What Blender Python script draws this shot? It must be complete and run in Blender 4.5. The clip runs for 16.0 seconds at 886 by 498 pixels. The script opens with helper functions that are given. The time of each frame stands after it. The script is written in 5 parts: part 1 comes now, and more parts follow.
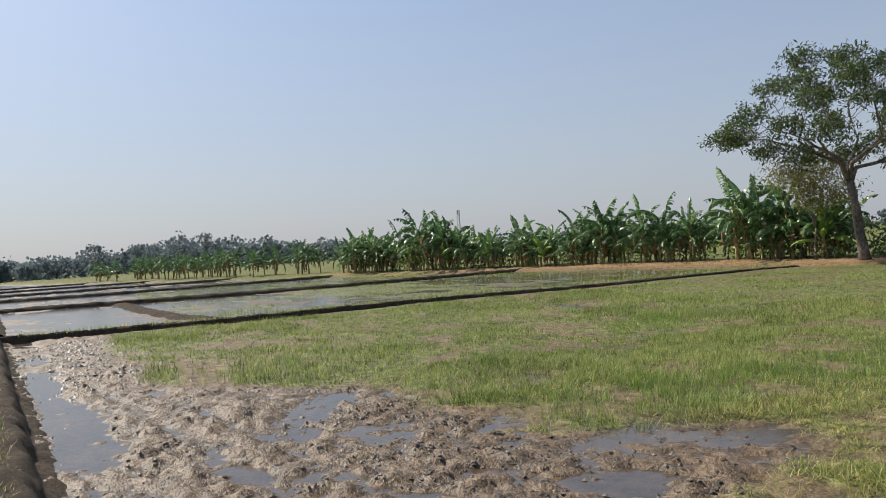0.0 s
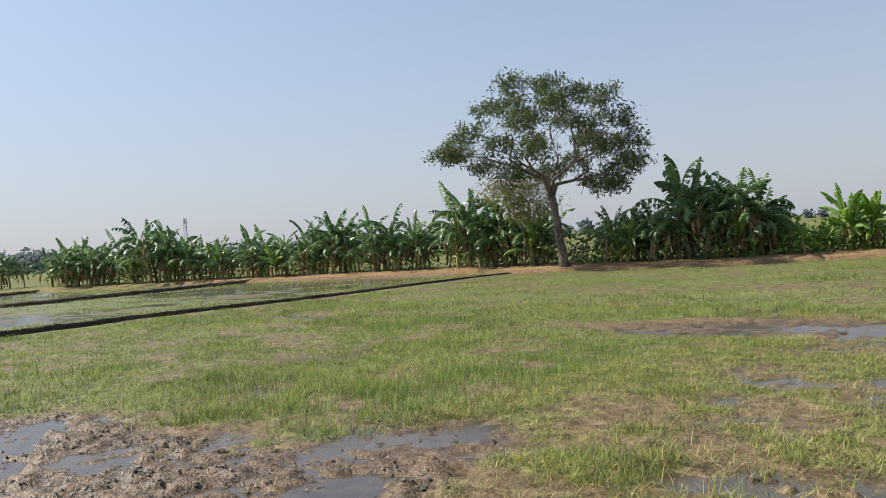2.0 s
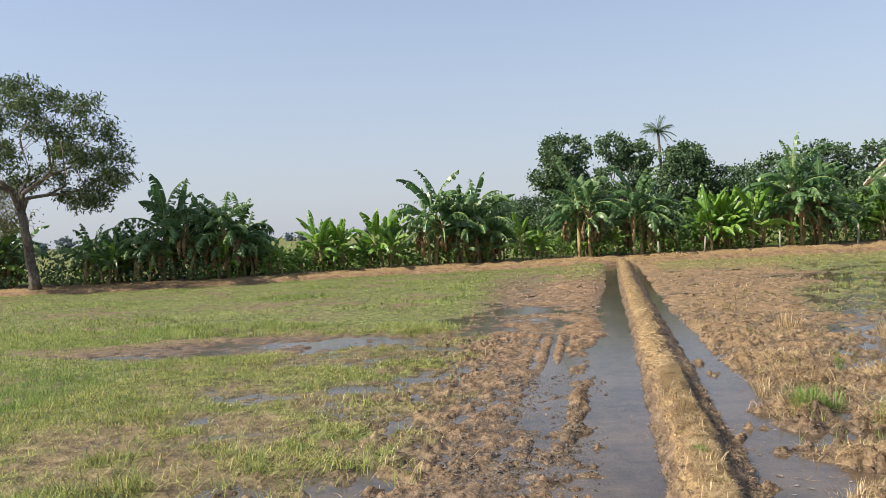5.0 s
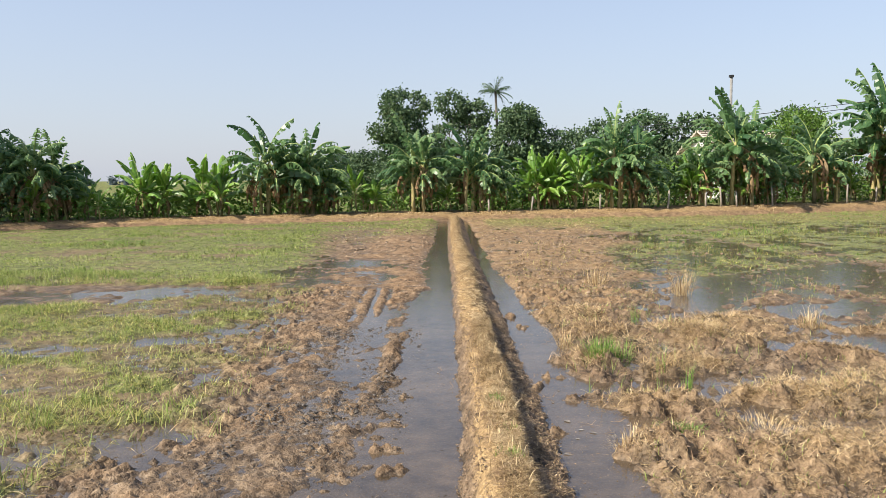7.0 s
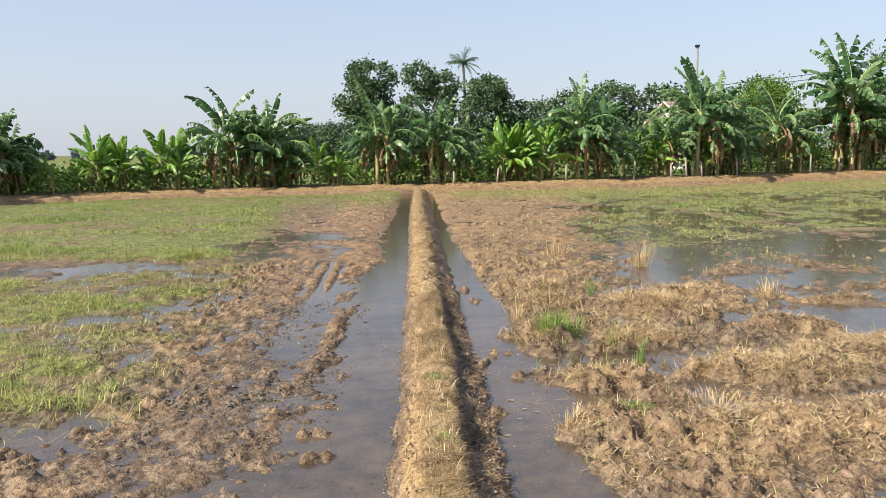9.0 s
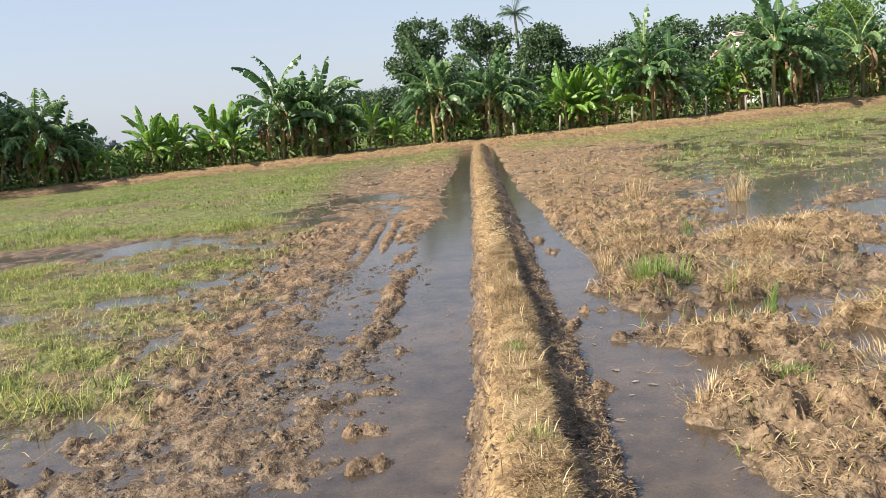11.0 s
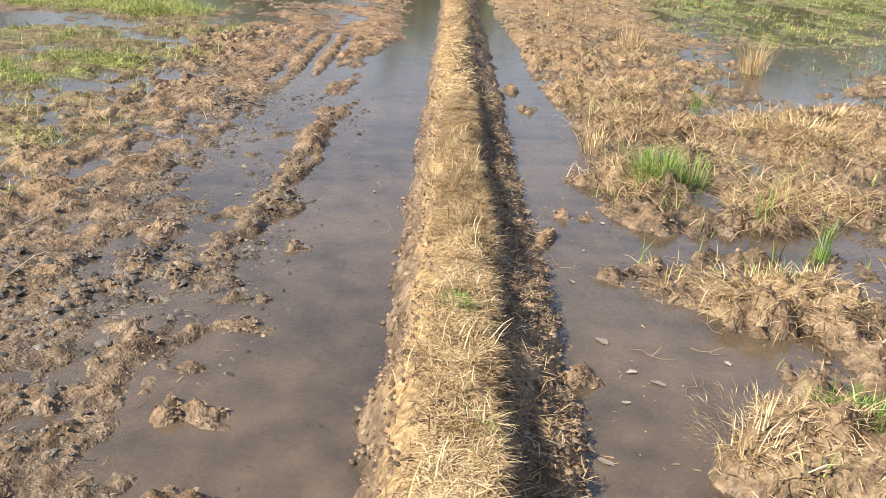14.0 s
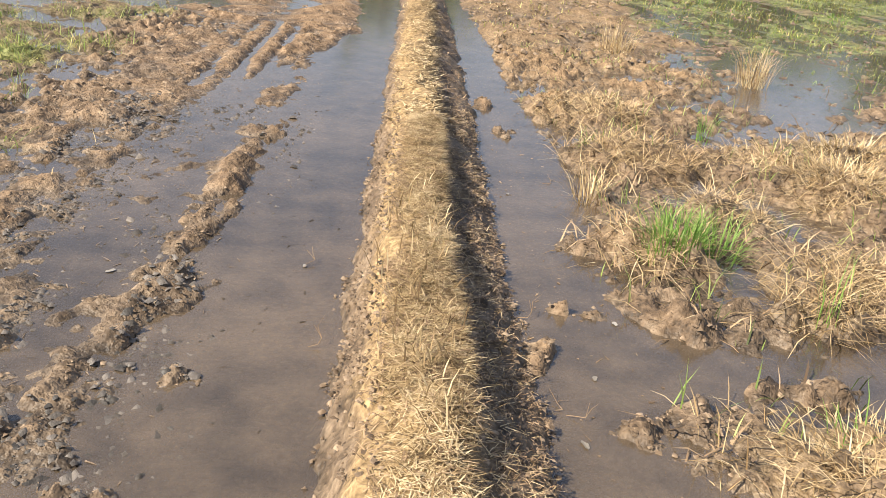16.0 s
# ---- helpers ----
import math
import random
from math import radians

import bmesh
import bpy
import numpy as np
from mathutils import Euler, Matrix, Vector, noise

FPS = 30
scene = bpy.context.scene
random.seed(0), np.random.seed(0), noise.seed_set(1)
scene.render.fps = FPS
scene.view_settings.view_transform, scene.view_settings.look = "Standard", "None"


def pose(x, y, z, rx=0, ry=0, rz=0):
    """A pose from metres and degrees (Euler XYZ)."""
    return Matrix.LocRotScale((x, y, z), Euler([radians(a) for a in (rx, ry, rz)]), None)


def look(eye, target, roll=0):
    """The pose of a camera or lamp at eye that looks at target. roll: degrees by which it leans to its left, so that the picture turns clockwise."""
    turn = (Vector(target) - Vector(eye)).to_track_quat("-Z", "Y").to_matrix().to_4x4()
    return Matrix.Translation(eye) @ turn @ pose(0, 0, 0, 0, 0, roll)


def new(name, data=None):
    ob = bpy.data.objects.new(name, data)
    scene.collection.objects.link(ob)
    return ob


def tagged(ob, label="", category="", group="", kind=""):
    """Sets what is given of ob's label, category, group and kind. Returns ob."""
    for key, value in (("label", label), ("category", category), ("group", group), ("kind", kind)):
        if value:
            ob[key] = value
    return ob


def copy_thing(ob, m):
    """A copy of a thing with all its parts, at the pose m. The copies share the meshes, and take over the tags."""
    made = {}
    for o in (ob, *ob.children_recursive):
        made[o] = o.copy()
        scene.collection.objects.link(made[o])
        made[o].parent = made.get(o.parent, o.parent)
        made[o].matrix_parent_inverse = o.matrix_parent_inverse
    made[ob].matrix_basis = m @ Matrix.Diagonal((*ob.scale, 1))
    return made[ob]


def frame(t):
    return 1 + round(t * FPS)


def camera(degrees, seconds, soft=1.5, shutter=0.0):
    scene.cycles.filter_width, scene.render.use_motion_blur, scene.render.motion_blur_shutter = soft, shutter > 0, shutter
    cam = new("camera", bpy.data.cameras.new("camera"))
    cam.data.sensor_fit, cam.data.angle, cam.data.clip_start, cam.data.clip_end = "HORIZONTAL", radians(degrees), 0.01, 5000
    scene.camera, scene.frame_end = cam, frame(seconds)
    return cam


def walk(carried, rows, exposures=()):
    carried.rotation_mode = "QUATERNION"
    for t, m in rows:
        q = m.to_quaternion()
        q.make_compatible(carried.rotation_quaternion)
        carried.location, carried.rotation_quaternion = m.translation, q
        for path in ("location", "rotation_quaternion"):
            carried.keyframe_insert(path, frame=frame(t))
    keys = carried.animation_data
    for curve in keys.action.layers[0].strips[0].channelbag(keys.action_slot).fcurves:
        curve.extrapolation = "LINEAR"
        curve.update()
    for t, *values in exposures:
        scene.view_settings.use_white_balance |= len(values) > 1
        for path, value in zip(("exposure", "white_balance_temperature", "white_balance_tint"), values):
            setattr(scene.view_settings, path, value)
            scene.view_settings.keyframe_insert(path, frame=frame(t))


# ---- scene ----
cam = camera(57.5, 16.0, 0.5)
PATH = [
    (0, look((-0.934, -0.153, 1.594), (-3.027, 0.800, 1.593), -3.70)),
    (0.5, look((-0.904, -0.162, 1.615), (-2.918, 0.951, 1.602), -4.10)),
    (1, look((-0.875, -0.188, 1.625), (-2.798, 1.076, 1.594), -4.30)),
    (1.5, look((-0.805, -0.176, 1.636), (-2.617, 1.241, 1.598), -4.30)),
    (2, look((-0.709, -0.199, 1.655), (-2.384, 1.377, 1.628), -4.00)),
    (2.5, look((-0.664, -0.204, 1.677), (-2.186, 1.520, 1.680), -3.50)),
    (3, look((-0.659, -0.129, 1.702), (-2.004, 1.737, 1.735), -3.20)),
    (3.5, look((-0.615, -0.116, 1.666), (-1.755, 1.882, 1.711), -3.20)),
    (4, look((-0.598, -0.118, 1.651), (-1.497, 2.000, 1.678), -3.10)),
    (4.5, look((-0.566, -0.148, 1.654), (-1.224, 2.055, 1.641), -3.00)),
    (5, look((-0.526, -0.226, 1.678), (-0.989, 2.026, 1.623), -2.80)),
    (5.2, look((-0.535, -0.184, 1.651), (-0.932, 2.081, 1.584), -2.70)),
    (7.3, look((-0.254, -0.187, 1.666), (-0.226, 2.101, 1.438), -0.40)),
    (7.5, look((-0.199, -0.132, 1.687), (-0.148, 2.153, 1.440), -0.50)),
    (8, look((-0.158, -0.079, 1.674), (-0.063, 2.201, 1.393), -0.20)),
    (8.2, look((-0.113, -0.096, 1.658), (-0.011, 2.183, 1.368), -0.10)),
    (10.3, look((-0.106, 0.907, 1.459), (-0.164, 3.192, 1.212), -3.50)),
    (10.5, look((-0.103, 1.002, 1.411), (-0.179, 3.284, 1.135), -4.20)),
    (11, look((-0.124, 1.263, 1.350), (-0.243, 3.529, 0.975), -5.50)),
    (11.5, look((-0.120, 1.610, 1.302), (-0.300, 3.847, 0.799), -6.10)),
    (12, look((-0.122, 1.864, 1.290), (-0.338, 4.055, 0.627), -5.10)),
    (12.5, look((-0.126, 2.177, 1.291), (-0.303, 4.342, 0.537), -2.50)),
    (13, look((-0.130, 2.443, 1.270), (-0.245, 4.597, 0.470), 0.00)),
    (13.5, look((-0.106, 2.664, 1.288), (-0.151, 4.807, 0.454), 2.20)),
    (14, look((-0.089, 2.820, 1.282), (-0.074, 4.948, 0.406), 3.80)),
    (14.5, look((-0.101, 3.049, 1.285), (-0.030, 5.158, 0.371), 5.00)),
    (15, look((-0.099, 3.315, 1.266), (0.012, 5.411, 0.324), 5.60)),
    (15.5, look((-0.082, 3.631, 1.275), (0.052, 5.726, 0.333), 6.10)),
    (16, look((-0.110, 3.955, 1.279), (0.034, 6.059, 0.361), 6.60)),
]
# the phone opens up as the bright sky leaves its picture
EXPOSURES = [(0, 0.34), (1, 0.44), (2, 0.56), (3.5, 0.59), (5, 0.73), (8, 0.9), (11, 0.9), (12.5, 1.07), (16, 1.13)]
walk(cam, PATH, EXPOSURES)

# ---- sky and sun ----
SUN_AZIMUTH, SUN_HEIGHT = radians(245), radians(42)
world = bpy.data.worlds.new("sky")
scene.world = world
world.use_nodes = True
wn = world.node_tree
sky = wn.nodes.new("ShaderNodeTexSky")
sky.sky_type = "NISHITA"
sky.sun_disc = False
sky.sun_elevation, sky.sun_rotation = SUN_HEIGHT, SUN_AZIMUTH
sky.air_density, sky.dust_density, sky.ozone_density = 1.0, 1.0, 3.0
haze = wn.nodes.new("ShaderNodeMix")  # even white haze over the blue
haze.data_type = "RGBA"
way = wn.nodes.new("ShaderNodeTexCoord")
axes = wn.nodes.new("ShaderNodeSeparateXYZ")
thick = wn.nodes.new("ShaderNodeMapRange")  # thickest at the horizon
wn.links.new(way.outputs["Generated"], axes.inputs[0])
wn.links.new(axes.outputs[2], thick.inputs[0])
thick.inputs[2].default_value, thick.inputs[3].default_value, thick.inputs[4].default_value = 0.38, 0.86, 0.32
wn.links.new(thick.outputs[0], haze.inputs[0])
wn.links.new(sky.outputs[0], haze.inputs[6])
haze.inputs[7].default_value = (2.86, 3.02, 3.5, 1)
wn.links.new(haze.outputs[2], wn.nodes["Background"].inputs[0])
wn.nodes["Background"].inputs[1].default_value = 0.113
sun_data = bpy.data.lights.new("sun", "SUN")
sun_data.energy, sun_data.angle, sun_data.color = 5.0, radians(0.6), (1.0, 0.93, 0.82)
sun = new("sun", sun_data)
sun_way = Vector((math.sin(SUN_AZIMUTH) * math.cos(SUN_HEIGHT), math.cos(SUN_AZIMUTH) * math.cos(SUN_HEIGHT), math.sin(SUN_HEIGHT)))
sun.matrix_world = look(sun_way * 60, (0, 0, 0))

# ---- materials ----


def material(name, colors, scale=3.0, fine=40.0, rough=0.8, bump=0.3, bump_size=0.02, island=0.0, gloss=0.3, through_light=0.0, stretch=(1, 1, 1), metal=0.0, per_object=0.0):
    """A surface with two scales of colour, relief and, for leaves, light coming through."""
    m = bpy.data.materials.new(name)
    m.use_nodes = True
    t = m.node_tree
    n, link = t.nodes, t.links.new
    bsdf = n["Principled BSDF"]
    co = n.new("ShaderNodeTexCoord")
    mp = n.new("ShaderNodeMapping")
    mp.inputs["Scale"].default_value = stretch
    link(co.outputs["Object"], mp.inputs[0])
    big, small = n.new("ShaderNodeTexNoise"), n.new("ShaderNodeTexNoise")
    big.inputs["Scale"].default_value, small.inputs["Scale"].default_value = scale, fine
    big.inputs["Detail"].default_value, small.inputs["Detail"].default_value = 5, 6
    link(mp.outputs[0], big.inputs["Vector"])
    link(mp.outputs[0], small.inputs["Vector"])
    mixv = n.new("ShaderNodeMath")
    mixv.operation = "MULTIPLY_ADD"
    link(small.outputs[0], mixv.inputs[0])
    mixv.inputs[1].default_value = 0.5
    half = n.new("ShaderNodeMath")
    half.operation = "MULTIPLY"
    half.inputs[1].default_value = 0.5
    link(big.outputs[0], half.inputs[0])
    link(half.outputs[0], mixv.inputs[2])
    value = mixv
    for amount, kind, out in ((island, "ShaderNodeNewGeometry", "Random Per Island"), (per_object, "ShaderNodeObjectInfo", "Random")):
        if amount:
            src = n.new(kind)
            shift = n.new("ShaderNodeMath")
            shift.operation = "MULTIPLY_ADD"
            link(src.outputs[out], shift.inputs[0])
            shift.inputs[1].default_value = amount
            off = n.new("ShaderNodeMath")
            off.operation = "SUBTRACT"
            link(value.outputs[0], off.inputs[0])
            off.inputs[1].default_value = amount / 2
            link(off.outputs[0], shift.inputs[2])
            value = shift
    ramp = n.new("ShaderNodeValToRGB")
    e = ramp.color_ramp.elements
    lo, hi = 0.36, 0.64
    if island or per_object:
        lo, hi = 0.5 - (island + per_object) * 0.55, 0.5 + (island + per_object) * 0.55
    e[0].position, e[0].color = lo, (*colors[0], 1)
    e[1].position, e[1].color = hi, (*colors[-1], 1)
    for i, c in enumerate(colors[1:-1], 1):
        e.new(lo + (hi - lo) * i / (len(colors) - 1)).color = (*c, 1)
    link(value.outputs[0], ramp.inputs[0])
    link(ramp.outputs[0], bsdf.inputs["Base Color"])
    bsdf.inputs["Roughness"].default_value = rough
    bsdf.inputs["Metallic"].default_value = metal
    bsdf.inputs["Specular IOR Level"].default_value = gloss
    if bump:
        b = n.new("ShaderNodeBump")
        b.inputs["Strength"].default_value, b.inputs["Distance"].default_value = bump, bump_size
        link(mixv.outputs[0], b.inputs["Height"])
        link(b.outputs[0], bsdf.inputs["Normal"])
    if through_light:
        tr, mx = n.new("ShaderNodeBsdfTranslucent"), n.new("ShaderNodeMixShader")
        link(ramp.outputs[0], tr.inputs[0])
        mx.inputs[0].default_value = through_light
        link(bsdf.outputs[0], mx.inputs[1])
        link(tr.outputs[0], mx.inputs[2])
        link(mx.outputs[0], n["Material Output"].inputs[0])
    return m


leaf_banana = material("banana_leaf", [(0.05, 0.12, 0.042), (0.11, 0.21, 0.075), (0.22, 0.33, 0.14)], 2.0, 14, 0.36, 0.25, 0.02, per_object=0.55, gloss=0.6, through_light=0.5)
leaf_young = material("young_banana_leaf", [(0.09, 0.2, 0.022), (0.15, 0.29, 0.035), (0.24, 0.38, 0.06)], 2.0, 14, 0.42, 0.25, 0.02, per_object=0.4, gloss=0.5, through_light=0.35)
leaf_dead = material("dead_banana_leaf", [(0.13, 0.08, 0.04), (0.25, 0.16, 0.08), (0.33, 0.24, 0.13)], 3, 30, 0.9, 0.5, 0.02, per_object=0.4, through_light=0.15)
midrib_mat = material("banana_midrib", [(0.2, 0.27, 0.07), (0.32, 0.36, 0.13)], 4, 30, 0.5, 0.1)
stem_mat = material("banana_stem", [(0.13, 0.11, 0.05), (0.3, 0.25, 0.1), (0.5, 0.4, 0.2)], 2.5, 22, 0.7, 0.5, 0.02, stretch=(1, 1, 0.25), per_object=0.3)
bark_mat = material("bark", [(0.07, 0.056, 0.043), (0.16, 0.133, 0.105), (0.3, 0.26, 0.21)], 2.2, 18, 0.9, 0.8, 0.03, stretch=(1, 1, 0.4))
leaf_tree = material("tree_leaf", [(0.035, 0.062, 0.018), (0.075, 0.118, 0.034), (0.15, 0.19, 0.06)], 0.6, 9, 0.45, 0, island=0.4, gloss=0.45, through_light=0.25)
leaf_brown = material("withered_leaf", [(0.16, 0.15, 0.055), (0.25, 0.24, 0.085), (0.27, 0.29, 0.095)], 0.6, 9, 0.7, 0, island=0.4, through_light=0.4)
leaf_far = material("far_leaf", [(0.04, 0.078, 0.036), (0.075, 0.125, 0.055), (0.13, 0.185, 0.08)], 0.3, 4, 0.55, 0, island=0.4, through_light=0.25)
# far woods: blue-grey haze of distance is mixed into this leaf colour
leaf_hazed = material("wood_leaf", [(0.118, 0.152, 0.165), (0.14, 0.177, 0.188), (0.165, 0.202, 0.21)], 0.05, 0.6, 0.7, 0, island=0.3, through_light=0.42)
leaf_bush = material("bush_leaf", [(0.05, 0.11, 0.016), (0.1, 0.19, 0.028), (0.18, 0.28, 0.05)], 0.5, 6, 0.5, 0, island=0.4, through_light=0.3)
grass_mat = material("green_grass", [(0.08, 0.092, 0.03), (0.165, 0.225, 0.048), (0.275, 0.345, 0.08), (0.48, 0.48, 0.18)], 0.5, 4, 0.55, 0, island=0.45, through_light=0.35)
lush_mat = material("lush_grass", [(0.09, 0.175, 0.028), (0.15, 0.27, 0.045), (0.25, 0.37, 0.08)], 0.8, 6, 0.5, 0, island=0.45, through_light=0.35)
mat_grass = material("matted_grass", [(0.1, 0.08, 0.03), (0.24, 0.225, 0.06), (0.39, 0.375, 0.1), (0.64, 0.55, 0.23)], 0.8, 6, 0.6, 0, island=0.5, through_light=0.3)
straw_mat = material("straw", [(0.15, 0.09, 0.038), (0.38, 0.257, 0.122), (0.56, 0.41, 0.215), (0.7, 0.56, 0.34)], 1.2, 9, 0.75, 0, island=0.5, gloss=0.2, through_light=0.2)
bund_straw_mat = material("bund_straw", [(0.11, 0.066, 0.029), (0.29, 0.195, 0.093), (0.48, 0.35, 0.18), (0.68, 0.535, 0.32)], 1.2, 9, 0.75, 0, island=0.5, gloss=0.2, through_light=0.2)
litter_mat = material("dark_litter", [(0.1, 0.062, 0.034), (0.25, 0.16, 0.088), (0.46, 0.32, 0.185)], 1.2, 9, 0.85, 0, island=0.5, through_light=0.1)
clod_mat = material("mud_clod", [(0.075, 0.05, 0.03), (0.165, 0.111, 0.066), (0.31, 0.22, 0.138)], 9, 60, 0.6, 0.9, 0.012, island=0.35)
post_mat = material("weathered_post", [(0.2, 0.17, 0.13), (0.38, 0.34, 0.28)], 4, 40, 0.9, 0.5, stretch=(1, 1, 0.2))
wall_mat = material("whitewash", [(0.5, 0.48, 0.44), (0.68, 0.66, 0.62)], 1, 12, 0.9, 0.2)
roof_mat = material("roof_tile", [(0.3, 0.23, 0.18), (0.46, 0.38, 0.31), (0.6, 0.52, 0.44)], 2, 25, 0.85, 0.4, per_object=0.4)
dark_mat = material("dark_glass", [(0.02, 0.02, 0.02), (0.04, 0.04, 0.04)], 2, 10, 0.2, 0)
steel_mat = material("painted_steel", [(0.32, 0.33, 0.35), (0.45, 0.46, 0.48)], 0.3, 5, 0.5, 0, metal=0.4)
wire_mat = material("wire", [(0.02, 0.02, 0.02), (0.04, 0.04, 0.04)], 1, 5, 0.6, 0)
concrete_mat = material("concrete_pole", [(0.16, 0.155, 0.145), (0.25, 0.24, 0.22)], 1, 20, 0.9, 0.3)
shell_mat = material("bleached_leaf", [(0.16, 0.135, 0.105), (0.32, 0.28, 0.23)], 20, 90, 0.7, 0.3, 0.002, per_object=0.4)


# dark wet earth, blackened further with the shade of the bunds' near faces
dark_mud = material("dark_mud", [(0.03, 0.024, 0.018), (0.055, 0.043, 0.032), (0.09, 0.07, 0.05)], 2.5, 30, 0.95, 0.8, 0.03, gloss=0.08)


def ground_material():
    """Mud that is dark and shiny where it is soaked, with thin turf and straw litter where they grow."""
    m = bpy.data.materials.new("mud_ground")
    m.use_nodes = True
    t = m.node_tree
    n, link = t.nodes, t.links.new
    bsdf = n["Principled BSDF"]

    def noise_tex(scale, detail):
        x = n.new("ShaderNodeTexNoise")
        x.inputs["Scale"].default_value, x.inputs["Detail"].default_value, x.inputs["Roughness"].default_value = scale, detail, 0.6
        link(co.outputs["Object"], x.inputs["Vector"])
        return x

    def ramp_of(src, stops):
        r = n.new("ShaderNodeValToRGB")
        e = r.color_ramp.elements
        e[0].position, e[0].color = stops[0][0], (*stops[0][1], 1)
        e[1].position, e[1].color = stops[-1][0], (*stops[-1][1], 1)
        for p, c in stops[1:-1]:
            e.new(p).color = (*c, 1)
        link(src, r.inputs[0])
        return r

    def blend(fac, a, b):
        x = n.new("ShaderNodeMix")
        x.data_type = "RGBA"
        link(fac, x.inputs[0])
        link(a, x.inputs[6])
        link(b, x.inputs[7])
        return x.outputs[2]

    def attr(name):
        a = n.new("ShaderNodeAttribute")
        a.attribute_name = name
        return a.outputs["Fac"]

    def calc(op, a, b):
        x = n.new("ShaderNodeMath")
        x.operation, x.use_clamp = op, True
        for i, v in enumerate((a, b)):
            if isinstance(v, (int, float)):
                x.inputs[i].default_value = v
            else:
                link(v, x.inputs[i])
        return x.outputs[0]

    co = n.new("ShaderNodeTexCoord")
    mid, fine = noise_tex(7, 4), noise_tex(42, 2)
    grain = calc("ADD", calc("MULTIPLY", mid.outputs[0], 0.62), calc("MULTIPLY", fine.outputs[0], 0.38))
    mud = ramp_of(grain, [(0.36, (0.075, 0.05, 0.03)), (0.47, (0.18, 0.114, 0.064)), (0.55, (0.24, 0.155, 0.088)), (0.65, (0.34, 0.235, 0.14))])
    soaked = ramp_of(grain, [(0.36, (0.03, 0.021, 0.013)), (0.48, (0.082, 0.058, 0.036)), (0.64, (0.2, 0.146, 0.094))])
    turf = ramp_of(grain, [(0.37, (0.04, 0.042, 0.016)), (0.49, (0.105, 0.122, 0.036)), (0.62, (0.24, 0.25, 0.08))])
    litter = ramp_of(fine.outputs[0], [(0.3, (0.13, 0.083, 0.038)), (0.5, (0.29, 0.195, 0.09)), (0.72, (0.48, 0.345, 0.17))])
    col = blend(attr("soak"), mud.outputs[0], soaked.outputs[0])
    worn = calc("SUBTRACT", mid.outputs[0], 0.12)
    col = blend(calc("MULTIPLY", attr("turf"), calc("MULTIPLY", worn, 2.8)), col, turf.outputs[0])
    col = blend(calc("MULTIPLY", attr("litter"), calc("MULTIPLY", worn, 2.0)), col, litter.outputs[0])
    link(col, bsdf.inputs["Base Color"])
    rough = n.new("ShaderNodeMapRange")
    link(attr("soak"), rough.inputs[0])
    rough.inputs[3].default_value, rough.inputs[4].default_value = 0.9, 0.5
    link(rough.outputs[0], bsdf.inputs["Roughness"])
    sheen = n.new("ShaderNodeMapRange")
    link(attr("soak"), sheen.inputs[0])
    sheen.inputs[3].default_value, sheen.inputs[4].default_value = 0.15, 0.33
    link(sheen.outputs[0], bsdf.inputs["Specular IOR Level"])
    b1, b2 = n.new("ShaderNodeBump"), n.new("ShaderNodeBump")
    b1.inputs["Strength"].default_value, b1.inputs["Distance"].default_value = 1.0, 0.03
    b2.inputs["Strength"].default_value, b2.inputs["Distance"].default_value = 1.0, 0.011
    cell = n.new("ShaderNodeTexVoronoi")
    cell.inputs["Scale"].default_value = 26
    jitter = n.new("ShaderNodeVectorMath")
    jitter.operation = "MULTIPLY_ADD"
    link(fine.outputs[1], jitter.inputs[0])
    jitter.inputs[1].default_value = (0.05, 0.05, 0.05)
    link(co.outputs["Object"], jitter.inputs[2])
    link(jitter.outputs[0], cell.inputs["Vector"])
    crumb = n.new("ShaderNodeMath")
    crumb.operation = "MULTIPLY_ADD"
    link(cell.outputs[0], crumb.inputs[0])
    crumb.inputs[1].default_value = -0.7
    link(fine.outputs[0], crumb.inputs[2])
    link(mid.outputs[0], b1.inputs["Height"])
    link(crumb.outputs[0], b2.inputs["Height"])
    link(b1.outputs[0], b2.inputs["Normal"])
    link(b2.outputs[0], bsdf.inputs["Normal"])
    return m


